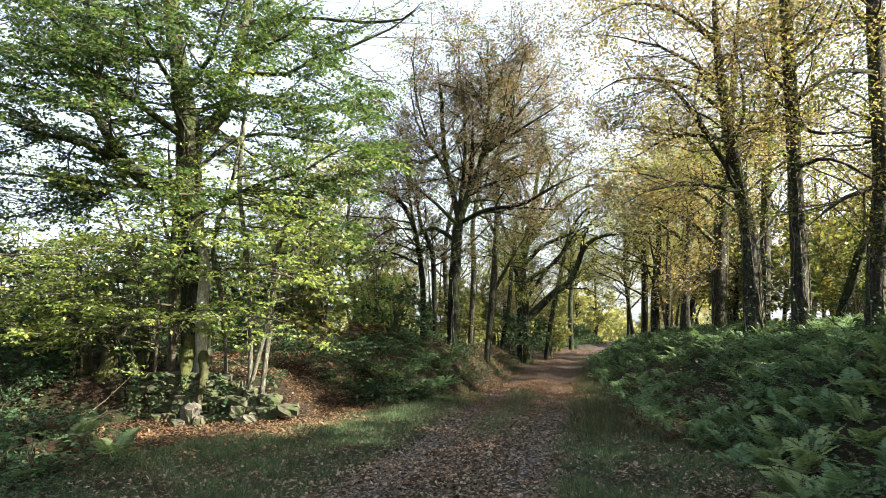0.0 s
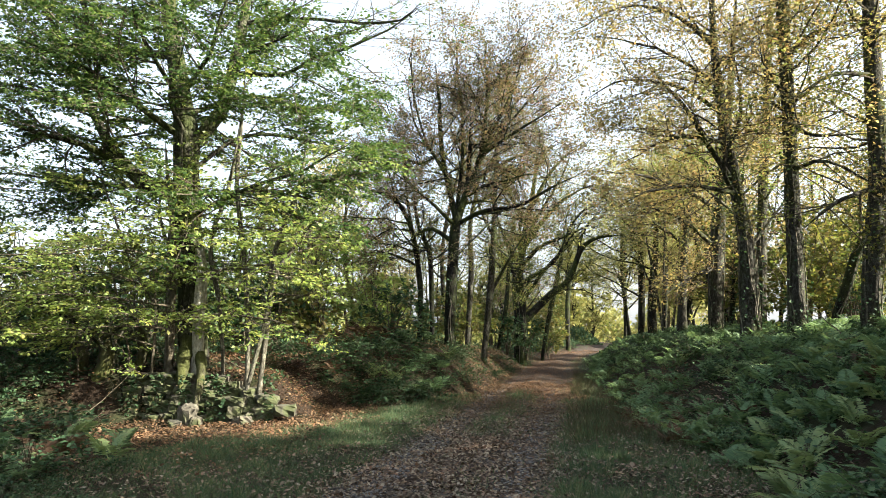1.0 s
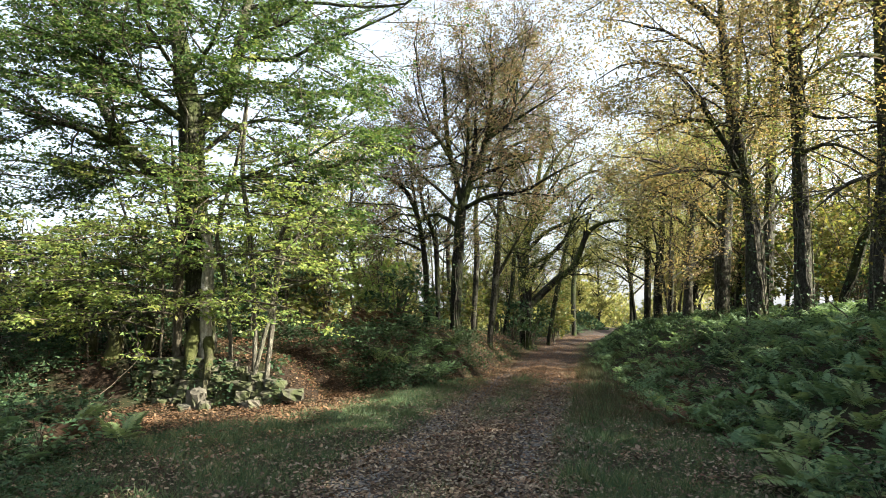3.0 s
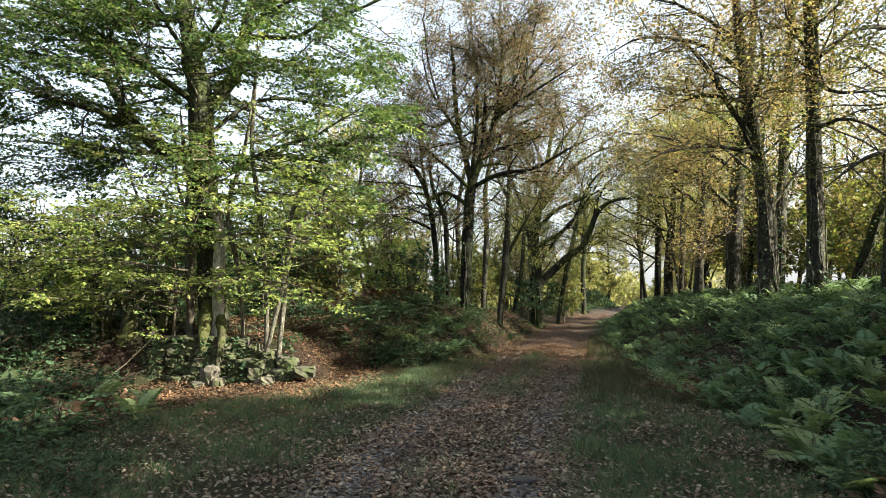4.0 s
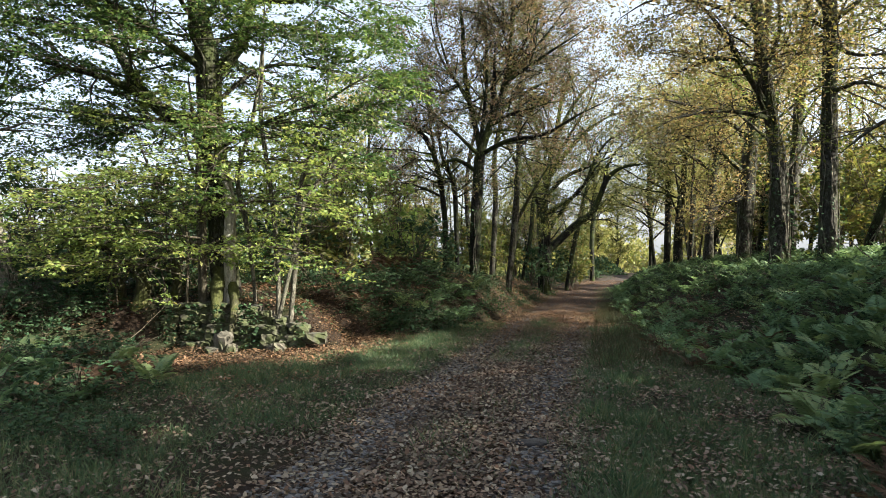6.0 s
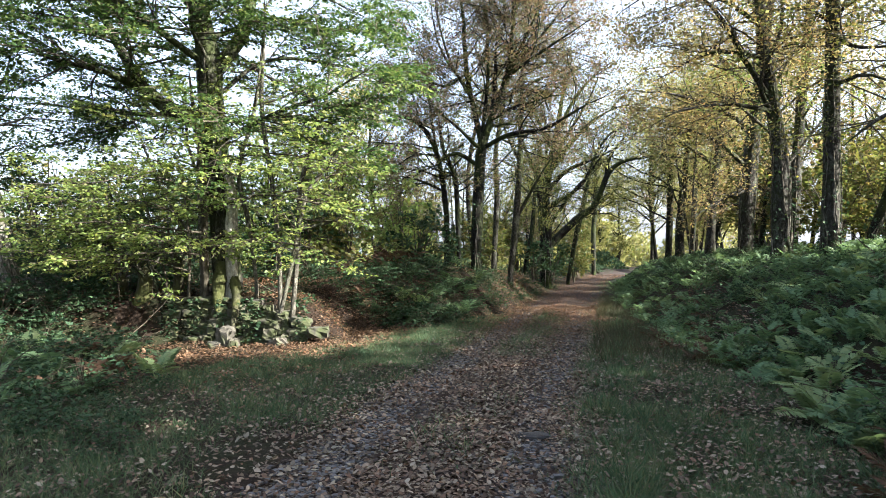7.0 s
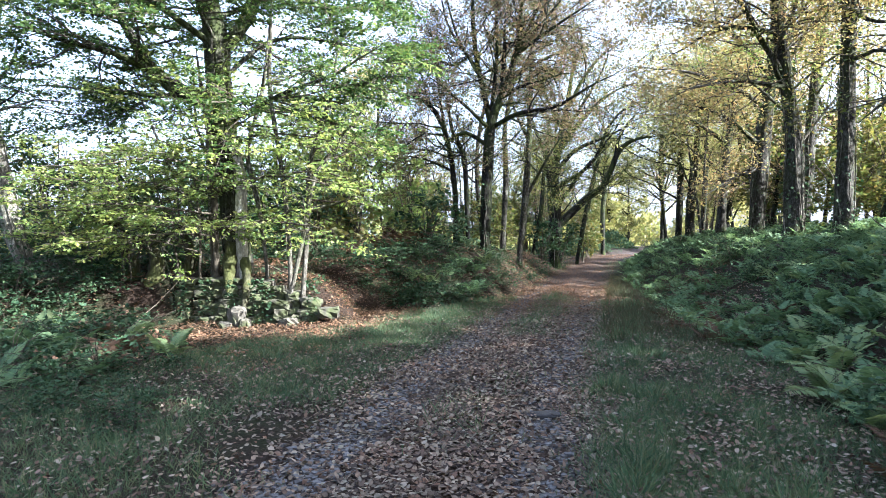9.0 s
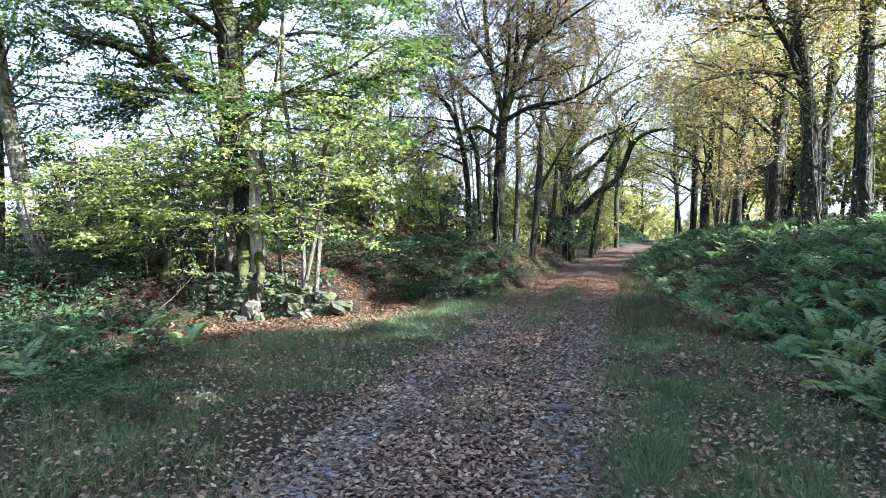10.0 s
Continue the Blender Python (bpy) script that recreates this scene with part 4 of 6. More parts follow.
tree("beech_tree", "slim dark beech in a cluster along the bank", (11.48, 33.00),
     [(0.00, 0.00, 1.17, 0.133), (0.14, 0.00, 4.15, 0.133), (0.23, 0.00, 7.15, 0.103), (0.31, 0.00, 10.21, 0.021)],
     own_limbs=16, limb_len=4.5, seed=50, twig_bark=BARK_TWIG, bark=BARK_OAK, leaf=LEAF_YELLOW, branch=(2.8, 2.4, 60, 0.5, 0.0), twig=(5.0, 0.9), per_twig=9, size=0.125, scatter_by=0.12, kink=0.03, limb_r=0.05, loose=0.18, first=0.25, group="row of trees on the fern bank", spread=0.6, thin=True)

tree("beech_tree", "thin young beech with yellow leaves beside the far lane", (10.86, 38.00),
     [(0.00, 0.00, 1.02, 0.136), (0.07, 0.00, 4.55, 0.102), (0.14, 0.00, 8.00, 0.018)],
     own_limbs=16, limb_len=4, seed=51, twig_bark=BARK_TWIG, bark=BARK_OAK, leaf=LEAF_YELLOW, branch=(2.8, 2.4, 60, 0.5, 0.0), twig=(5.0, 0.9), per_twig=9, size=0.125, scatter_by=0.12, kink=0.03, limb_r=0.05, loose=0.18, first=0.25, group="row of trees on the fern bank", spread=0.6, thin=True)

tree("beech_tree", "thin young beech with orange-brown leaves on the bank", (10.41, 23.00),
     [(0.00, 0.00, 1.52, 0.093), (0.15, 0.00, 2.95, 0.093), (0.37, 0.00, 4.81, 0.062), (0.56, 0.00, 6.51, 0.011)],
     [[(0.13, 0.00, 2.95, 0.051), (-1.12, -0.50, 3.32, 0.040), (-2.51, -1.00, 3.19, 0.010)],
      [(0.18, 0.00, 3.36, 0.051), (0.96, 0.00, 3.77, 0.041), (2.18, 0.00, 3.56, 0.011)]],
     own_limbs=10, limb_len=2, seed=52, twig_bark=BARK_TWIG, bark=BARK_OAK, leaf=LEAF_RUST, branch=(3.6, 2.4, 60, 0.5, -0.01), mid=(1.4, 1.1), twig=(4.5, 0.7), per_twig=8, size=0.088, scatter_by=0.12, kink=0.03, limb_r=0.035, loose=0.2, thin=True, first=0.3, group="row of trees on the fern bank", spread=0.6)

tree("birch_tree", "pale birch trunk with hanging ivy stems among brambles", (-8.55, 11.50),
     [(0.00, 0.00, 0.61, 0.194), (-0.20, 0.00, 1.59, 0.169), (-0.41, 0.00, 2.57, 0.160), (-0.61, 0.00, 3.65, 0.143), (-0.77, 0.00, 4.73, 0.127), (-0.92, 0.00, 6.13, 0.101), (-1.01, 0.00, 8.27, 0.018)],
     own_limbs=14, limb_len=2.5, ivy=4, seed=53, twig_bark=BARK_TWIG, bark=BARK_BIRCH, leaf=LEAF_BEECH, branch=(3.6, 2.4, 60, 0.5, -0.01), mid=(1.4, 1.1), twig=(4.5, 0.7), per_twig=8, size=0.088, scatter_by=0.12, kink=0.03, limb_r=0.035, loose=0.2, thin=True, first=0.3, group="trees by the brambles", spread=0.6)

tree("birch_tree", "thin dark birch stem beside a pale birch", (-10.00, 12.20),
     [(0.00, 0.00, 0.90, 0.067), (0.04, 0.00, 2.41, 0.058), (0.05, 0.00, 4.13, 0.045), (0.07, 0.00, 6.41, 0.011)],
     own_limbs=10, limb_len=2, seed=54, twig_bark=BARK_TWIG, bark=BARK_OAK, leaf=LEAF_BEECH, branch=(3.6, 2.4, 60, 0.5, -0.01), mid=(1.4, 1.1), twig=(4.5, 0.7), per_twig=8, size=0.088, scatter_by=0.12, kink=0.03, limb_r=0.035, loose=0.2, thin=True, first=0.3, group="trees by the brambles", spread=0.6)

# Narrow stem added for the sunlit right half of the mossy trunk.
tree("beech_tree", "pale beech stem added for the sunlit right side of the mossy trunk", (-4.58, 11.95),
     [(0.00, 0.00, 0.41, 0.140), (0.01, 0.00, 1.03, 0.114), (0.00, 0.00, 1.66, 0.110), (0.00, 0.00, 2.29, 0.110), (0.01, 0.00, 2.83, 0.096), (-0.16, 0.00, 3.59, 0.061), (-0.27, 0.00, 4.37, 0.015)],
     bark=BARK_PALE_LIT, leaf=LEAF_BEECH, own_limbs=4, limb_len=1.4, seed=61, branch=(3.0, 1.2, 60, 0.4, 0.0), twig=(5.0, 0.5), per_twig=8, size=0.09, first=0.6, group="stems by the wall")

tree("hazel_tree", "slender hazel with pale green leaves among the bank trees", (8.12, 16.50),
     [(0.00, 0.00, 1.53, 0.073), (-0.04, 0.00, 3.14, 0.061), (-0.19, 0.00, 4.65, 0.059), (-0.38, 0.00, 6.03, 0.044), (-0.52, 0.00, 7.45, 0.030), (-0.60, 0.00, 8.73, 0.005)],
     [[(-0.17, 0.00, 4.50, 0.044), (-1.38, -0.50, 5.30, 0.029), (-2.42, -1.00, 5.62, 0.007)],
      [(-0.07, 0.00, 3.74, 0.044), (0.90, 0.00, 4.95, 0.030), (2.02, 0.50, 6.00, 0.008)],
      [(-0.32, 0.00, 5.72, 0.037), (0.08, -0.40, 6.69, 0.029), (0.63, -0.80, 7.01, 0.007)],
      [(-0.28, 0.00, 5.11, 0.037), (0.35, -0.60, 5.72, 0.028), (0.88, -1.00, 6.05, 0.007)]],
     bark=BARK_SAPLING, leaf=LEAF_HAZEL_LIT, branch=(3.0, 1.5, 60, 0.5, 0.0), twig=(5.0, 0.6), per_twig=9, size=0.085, first=0.45, sides=8, spread=0.6, seed=63)

# Beech sprays in the lighter hazel tone, which paints sun on them.
tree("beech_tree", "young beech with layered yellow-green sprays before the mossy trunk", (-5.02, 11.80),
     [(0.00, 0.00, 0.56, 0.084), (-0.01, 0.00, 1.45, 0.071), (-0.02, 0.00, 2.46, 0.063), (-0.09, 0.00, 3.50, 0.050), (-0.23, 0.00, 4.46, 0.041), (-0.32, 0.00, 5.21, 0.005)],
     [[(-0.04, 0.00, 2.77, 0.025), (-0.59, -0.80, 3.03, 0.018), (-1.37, -1.40, 2.85, 0.012), (-2.18, -1.80, 2.85, 0.005)],
      [(-0.02, 0.00, 2.06, 0.025), (-0.44, -0.80, 2.12, 0.015), (-1.29, -1.30, 2.23, 0.013), (-2.25, -1.60, 2.12, 0.005)],
      [(-0.02, 0.00, 1.65, 0.023), (-0.60, -0.60, 1.69, 0.013), (-1.42, -1.00, 1.64, 0.019), (-2.22, -1.20, 1.69, 0.005)],
      [(-0.02, 0.00, 2.46, 0.025), (1.12, -0.40, 2.73, 0.017), (2.09, -0.70, 2.60, 0.019), (2.90, -0.90, 2.39, 0.005)],
      [(-0.08, 0.00, 3.29, 0.025), (1.16, -0.60, 3.45, 0.016), (2.14, -1.00, 3.33, 0.019), (3.03, -1.20, 3.10, 0.005)],
      [(-0.02, 0.00, 1.75, 0.023), (0.93, -0.60, 1.88, 0.013), (1.81, -1.00, 1.82, 0.019), (2.51, -1.20, 1.68, 0.005)],
      [(-0.07, 0.00, 3.08, 0.023), (0.61, -1.20, 3.30, 0.015), (1.30, -1.80, 2.84, 0.006)]],
     kink=0.015, bark=BARK_TWIG, leaf=LEAF_HAZEL_LIT, branch=(6.0, 1.6, 64, 0.2, 0.0), twig=(6.5, 0.6), per_twig=9, size=0.088, first=0.4, sides=8, spread=0.42, planar=True, scatter_by=0.04, seed=64, group="stems by the wall")

# ---- unseen trees added beside and behind the viewer, which shade the lane ----
for i, (x, y, h) in enumerate([(8.2, 1.2, 7.5), (9.2, 3.6, 10.5), (10.5, 4.2, 9.5), (10, 1.6, 11), (7.4, 0.5, 11), (8.8, -4, 12), (6.8, -8.5, 13), (-8.5, 1.5, 12), (-8, -5, 13), (9.6, 8.4, 5.2), (10.4, 11, 6), (9.0, 5.6, 6.5), (10.4, 7.2, 5.8), (12, 9.6, 8.6), (23, 32, 13)]):
    tree("beech_tree", "unseen tall beech with olive leaves, added to shade the lane", (x, y),
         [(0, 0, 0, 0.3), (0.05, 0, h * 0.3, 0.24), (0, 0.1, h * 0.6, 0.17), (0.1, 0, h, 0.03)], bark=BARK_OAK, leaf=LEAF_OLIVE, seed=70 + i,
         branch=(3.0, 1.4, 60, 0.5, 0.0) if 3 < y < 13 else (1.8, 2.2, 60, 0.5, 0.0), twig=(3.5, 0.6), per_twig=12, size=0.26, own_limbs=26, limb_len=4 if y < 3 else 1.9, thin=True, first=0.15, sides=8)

# ---- shrubs and trees behind the banks ----
# Hazel leaves here are a lighter tone, painting sunlight onto dim shrubs.
SHRUBS = [(-5.2, 16.0, 3.6, LEAF_HAZEL_LIT), (-3.6, 17.0, 4.6, LEAF_HAZEL_LIT), (-2.0, 18.5, 2.6, LEAF_HAZEL_LIT), (-7.6, 15.5, 2.8, LEAF_BEECH), (-4.4, 19.5, 5.5, LEAF_YELLOW),
          (-0.6, 22, 2.2, LEAF_OLIVE), (1.0, 25, 1.7, LEAF_OLIVE), (3.0, 30, 1.7, LEAF_DARK), (-10, 14.5, 3.0, LEAF_DARK),
          (-12.5, 17, 2.6, LEAF_OLIVE), (4.4, 34, 2.0, LEAF_DARK), (6.4, 39, 2.6, LEAF_OLIVE), (8.0, 47, 2.4, LEAF_OLIVE), (9.6, 54, 2.2, LEAF_OLIVE), (-2.5, 24, 2, LEAF_OLIVE), (-5, 23, 3.0, LEAF_OLIVE), (0.5, 29, 2.4, LEAF_OLIVE), (-8, 20, 3, LEAF_OLIVE),
          (11.5, 20, 3.2, LEAF_OLIVE), (13, 17, 3.4, LEAF_OLIVE), (12.5, 25, 3.6, LEAF_OLIVE), (15, 22, 4.0, LEAF_OLIVE), (10.5, 24, 3.2, LEAF_OLIVE), (17, 19, 4.5, LEAF_OLIVE), (19, 26, 5, LEAF_OLIVE),
          (14.0, 30, 3.0, LEAF_YELLOW), (12.8, 36, 3.2, LEAF_YELLOW), (11.5, 13.5, 1.9, LEAF_OLIVE),
          (10.9, 17, 2.8, LEAF_OLIVE), (12.8, 20.5, 3.2, LEAF_OLIVE), (14.2, 23, 3.5, LEAF_OLIVE), (16.6, 26, 4, LEAF_OLIVE), (12.2, 18.6, 3, LEAF_OLIVE), (9.6, 17, 2.2, LEAF_OLIVE),
          (-6.5, 16.8, 3, LEAF_DARK), (-9, 17.5, 2.8, LEAF_OLIVE), (13, 21, 4, LEAF_OLIVE), (15.8, 24, 4.5, LEAF_OLIVE), (11, 22.5, 4.5, LEAF_OLIVE), (17.5, 28, 5, LEAF_OLIVE), (12.5, 28, 6, LEAF_GOLD), (16, 19.5, 3.5, LEAF_OLIVE),
          (-6, 19, 3.4, LEAF_HAZEL_LIT), (-3.0, 20.5, 3.6, LEAF_HAZEL_LIT), (-8.5, 20.5, 3, LEAF_OLIVE), (-2.0, 23, 2.5, LEAF_YELLOW), (-11.5, 20, 3, LEAF_BEECH), (-5.5, 24, 4, LEAF_OLIVE), (-14, 22, 3, LEAF_OLIVE), (-10.5, 26, 3.2, LEAF_OLIVE),
          (-3, 15.6, 1.9, LEAF_OLIVE), (-1.4, 16.8, 1.4, LEAF_DARK), (-4.8, 15.2, 2.2, LEAF_DARK), (-6.8, 15.0, 2.4, LEAF_DARK), (-8.6, 14.6, 2.4, LEAF_DARK), (-3.9, 14.9, 1.8, LEAF_DARK), (2.5, 33, 3.5, LEAF_OLIVE), (4.6, 41, 6, LEAF_OLIVE), (0.5, 35, 4, LEAF_OLIVE), (-2.5, 31, 4.5, LEAF_OLIVE), (3.0, 47, 6, LEAF_OLIVE), (6.4, 53, 6, LEAF_YELLOW)]
for i, (x, y, h, lf) in enumerate(SHRUBS):
    g = float(land(x, y))
    rng = np.random.RandomState(300 + i)
    stems = []
    for k in range(7):
        a, lean = rng.uniform(0, 6.28), rng.uniform(0.15, 0.45) * h
        stems.append([(0, 0, g, 0.025), (math.cos(a) * lean * 0.4, math.sin(a) * lean * 0.4, g + h * 0.5, 0.017),
                      (math.cos(a) * lean, math.sin(a) * lean, g + h * rng.uniform(0.8, 1.05), 0.006)])
    tree("shrub", "tangled hedge shrub with small leaves on the bank", (x, y), [(0, 0, g, 0.03), (0.05, 0, g + h * 0.5, 0.02), (0, 0.1, g + h, 0.006)],
         stems, bark=BARK_TWIG, leaf=lf, seed=320 + i, branch=(2.5, 1.2, 60, 0.7, 0.0), twig=(5.0, 0.5), per_twig=5, size=0.122 + 0.0025 * y, thin=y > 15,
         category="shrub", group="shrubs on the banks", first=0.1, sides=5, spread=0.7, leafy=1.0)

# young stems that fill the wood behind the front trees
rng = np.random.RandomState(41)
for i in range(36):
    y = rng.uniform(21, 46)
    x = float(lane_x(y)) - rng.uniform(2.4, 12) if i % 2 else float(lane_x(y)) + rng.uniform(4.5, 14)
    g, h, r = float(land(x, y)), rng.uniform(5, 9), rng.uniform(0.045, 0.1)
    bend, bend2 = rng.normal(0, 0.35, 2), rng.normal(0, 0.6, 2)
    tree("young_ash", "thin dark young stem with sparse olive leaves in the wood", (x, y),
         [(0, 0, g, r), (bend[0], bend[1], g + h * 0.45, r * 0.75), (bend2[0], bend2[1], g + h, 0.012)], bark=BARK_OAK if rng.uniform() < 0.6 else BARK_GREY,
         leaf=LEAF_OLIVE if x < lane_x(y) else LEAF_GOLD, seed=700 + i, branch=(1.5, 2.0, 50, 0.8, 0.02), twig=(3.0, 0.8), per_twig=7, size=0.14, own_limbs=7, limb_len=2.0,
         first=0.25, sides=6, thin=True, group="young stems in the wood")

# grown trees of the wood on both sides of the lane
for i, (x, y, h, lf) in enumerate([(-3.3, 25, 7.5, LEAF_GOLD), (-5.4, 27, 8, LEAF_YELLOW), (3.2, 43, 8, LEAF_OLIVE),
                                   (-2.9, 37, 8, LEAF_RUST), (6.0, 50, 10, LEAF_OLIVE), (4.4, 36, 8, LEAF_RUST), (11.6, 26, 8, LEAF_GOLD), (14.2, 31, 9, LEAF_GOLD), (10.2, 35, 8.5, LEAF_YELLOW), (13.2, 40, 9, LEAF_YELLOW),
                                   (13.4, 22, 5.5, LEAF_GOLD), (16.4, 23, 6.5, LEAF_GOLD), (11.4, 30, 7, LEAF_YELLOW)]):
    g = float(land(x, y))
    r2 = np.random.RandomState(640 + i)
    b1, b2 = r2.normal(0, 0.4, 2), r2.normal(0, 0.7, 2)
    tree("wood_tree", "slender tree of the autumn wood with thin brown-green leaves", (x, y),
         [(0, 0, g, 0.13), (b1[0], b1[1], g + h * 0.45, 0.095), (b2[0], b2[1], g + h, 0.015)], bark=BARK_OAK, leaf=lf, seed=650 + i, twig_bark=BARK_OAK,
         branch=(2.6, 2.1, 58, 0.7, 0.01), twig=(5.0, 0.8), per_twig=8, size=0.125, own_limbs=18, limb_len=3.2, limb_r=0.045, first=0.22, sides=7, thin=True,
         scatter_by=0.13, kink=0.03, loose=0.2, spread=0.8, group="trees of the wood")

# sunlit trees closing the far end of the lane
for i, (x, y, h) in enumerate([(15.5, 76, 12), (18.5, 79, 13), (26.5, 75, 13), (22.5, 64, 11), (25.5, 67, 11), (17, 88, 14), (15.8, 41, 6)]):
    tree("maple_tree", "sunlit yellow-green tree at the bend of the lane", (x, y),
         [(0, 0, 0, 0.16), (0.1, 0, h * 0.4, 0.12), (0, 0.1, h, 0.02)], bark=BARK_OAK, leaf=LEAF_YELLOW, seed=400 + i,
         branch=(2.4, 1.8, 60, 0.6, 0.0), twig=(3.0, 0.8), per_twig=7, size=0.36, own_limbs=26, limb_len=3.4, first=0.04, sides=6, thin=True,
         group="trees at the far bend")


def far_hedge(name, label, lo, hi, y0, depth, height, count, leaf, size, seed):
    """A distant hedge line of many leaf clumps."""
    rng = np.random.RandomState(seed)
    x = rng.uniform(lo, hi, count)
    top = height * (0.62 + 0.25 * np.sin(x * 0.35 + seed) + 0.13 * np.sin(x * 1.3))
    top = top * np.sqrt(np.clip(np.minimum(x - lo, hi - x) / 2.5, 0.02, 1))
    z = top * rng.uniform(0, 1, count) ** 0.8
    y = y0 + depth * rng.uniform(-0.5, 0.5, count) + 0.06 * x
    m = Mesh()
    m.leaves(np.stack([x, y, z], 1), rng.normal(0, 1, (count, 3)), rng.normal(0, 1, (count, 3)), size * rng.uniform(0.5, 1.3, count), 0.7)
    tagged(part(name, m, leaf), label, "hedge", kind="stuff")


far_hedge("far_hedge", "olive autumn hedge across the field", -60, 6, 58, 4, 4.2, 9000, LEAF_YELLOW, 0.42, 501)
far_hedge("field_hedge", "low olive hedge at the edge of the field", -44, -7, 34, 3, 3.6, 9000, LEAF_OLIVE, 0.3, 507)
far_hedge("far_wood", "hazy line of autumn woods beyond the fields", -160, 40, 150, 20, 11, 9000, LEAF_DARK, 1.4, 502)
far_hedge("far_hedge", "olive hedge beyond the bank trees", 25, 62, 48, 5, 5.0, 8000, LEAF_OLIVE, 0.4, 503)
far_hedge("far_hedge", "yellow hedge closing the lane behind the bend", 19, 48, 92, 6, 9.0, 9000, LEAF_YELLOW, 0.5, 504)

far_hedge("far_wood", "olive wood behind the far lane", 2, 19, 84, 8, 8.5, 9000, LEAF_OLIVE, 0.42, 505)
far_hedge("far_hedge", "low dark bushes where the lane turns", 9, 17.4, 70, 3, 2.6, 3500, LEAF_DARK, 0.25, 506)


# ---- dry-stone wall under the beech ----
def stone_mesh(rng, sx, sy, sz, rough=0.065, cuts=2, blunt=0.35):
    """A rounded, chipped field stone."""
    bm = bmesh.new()
    bmesh.ops.create_cube(bm, size=1)
    bmesh.ops.subdivide_edges(bm, edges=bm.edges[:], cuts=cuts, use_grid_fill=True)
    for v in bm.verts:
        c = v.co
        q = c.normalized() * 0.62
        v.co = c.lerp(q, blunt) + Vector(rng.normal(0, rough, 3))
        v.co.x, v.co.y, v.co.z = v.co.x * sx, v.co.y * sy, v.co.z * sz
    me = bpy.data.meshes.new("stone")
    bm.to_mesh(me)
    bm.free()
    return me


def stone_wall():
    rng = np.random.RandomState(13)
    a, b = np.array([-5.7, 11.5]), np.array([-2.95, 11.3])
    way = (b - a) / np.linalg.norm(b - a)
    ang = math.atan2(way[1], way[0])
    g = float(land(*a))
    root = thing("stone_wall", (a[0], a[1], g), "mossy tumbledown dry-stone wall at the foot of the beech", "wall")
    length, z = float(np.linalg.norm(b - a)), 0.0
    for row in range(6):
        u, h = rng.uniform(-0.1, 0.05), (0.19, 0.17, 0.15, 0.14, 0.12, 0.1)[row]
        while u < length - (0, 0, 0.1, 0.35, 0.7, 1.0)[row] + rng.uniform(-0.2, 0.1):
            w = rng.uniform(0.1, 0.36)
            p = a + way * (u + w / 2)
            base = float(land(p[0], p[1] - 0.35)) - 0.06
            u += w * 0.95 + rng.uniform(0.0, 0.05)
            if row > 1 and rng.uniform() < 0.12:
                continue
            st = part("stone", stone_mesh(rng, w * 1.05, rng.uniform(0.26, 0.42), h * rng.uniform(0.85, 1.25), 0.06, 2, 0.22), STONE, root, smooth=False)
            st.location = (p[0] - a[0] + rng.uniform(-0.03, 0.03), p[1] - a[1] + row * 0.06 + rng.uniform(-0.1, 0.1), base + z + h / 2 - g)
            st.rotation_euler = (rng.normal(0, 0.14), rng.normal(0, 0.13), ang + rng.normal(0, 0.25))
        z += h
    return root


stone_wall()


def beech_roots():
    """Mossy roots and old stems of the beech that flow down over the wall."""
    rng = np.random.RandomState(44)
    o = tuple(old_beech.location)
    for path in ([(-4.80, 12.05, 1.45, 0.15), (-4.74, 11.75, 1.05, 0.12), (-4.67, 11.5, 0.82, 0.09), (-4.62, 11.35, 0.6, 0.03)],
                 [(-4.66, 12.10, 1.35, 0.12), (-4.45, 11.78, 1.02, 0.1), (-4.32, 11.5, 0.8, 0.075), (-4.24, 11.24, 0.5, 0.06), (-4.2, 11.12, 0.2, 0.03)]):
        m = Mesh()
        q = kinked(smooth_path(path, 0.12), rng, 0.012)
        m.tube(q[:, :3], q[:, 3], 9, 0.2, rng)
        part("root", m, BARK_MOSSY, old_beech, "moss-covered root", origin=o)


beech_roots()


def stump(x, y, h, r, seed):
    rng = np.random.RandomState(seed)
    g = float(land(x, y))
    root = thing("tree_stump", (x, y, g), "mossy old hedge stump with broken shoots before the brambles", "stump", "stumps by the wall")
    m = Mesh()
    z = np.linspace(-0.15, h, 7)
    m.tube(np.stack([0.08 * np.sin(z * 4), 0 * z, z], 1), r * np.array([1.5, 1.2, 1.0, 0.92, 0.95, 0.8, 0.2]), 12, 0.16, rng)
    part("stump_body", m, BARK_MOSSY, root)
    for k in range(4):
        a = rng.uniform(0, 6.28)
        q = wander((0.7 * r * math.cos(a), 0.7 * r * math.sin(a), h * 0.7), (0.5 * math.cos(a), 0.4 * math.sin(a), 0.8), rng.uniform(0.4, 1.3), 5, rng, 0.15, 0.03)
        sm = Mesh()
        sm.tube(q, np.linspace(0.03, 0.008, len(q)), 5)
        part("shoot", sm, BARK_SAPLING, root)


for x, y, h, r in [(-6.2, 11.7, 0.62, 0.15), (-6.75, 11.9, 0.5, 0.12), (-5.75, 12.1, 0.8, 0.1)]:
    stump(x, y, h, r, int(-x * 100))
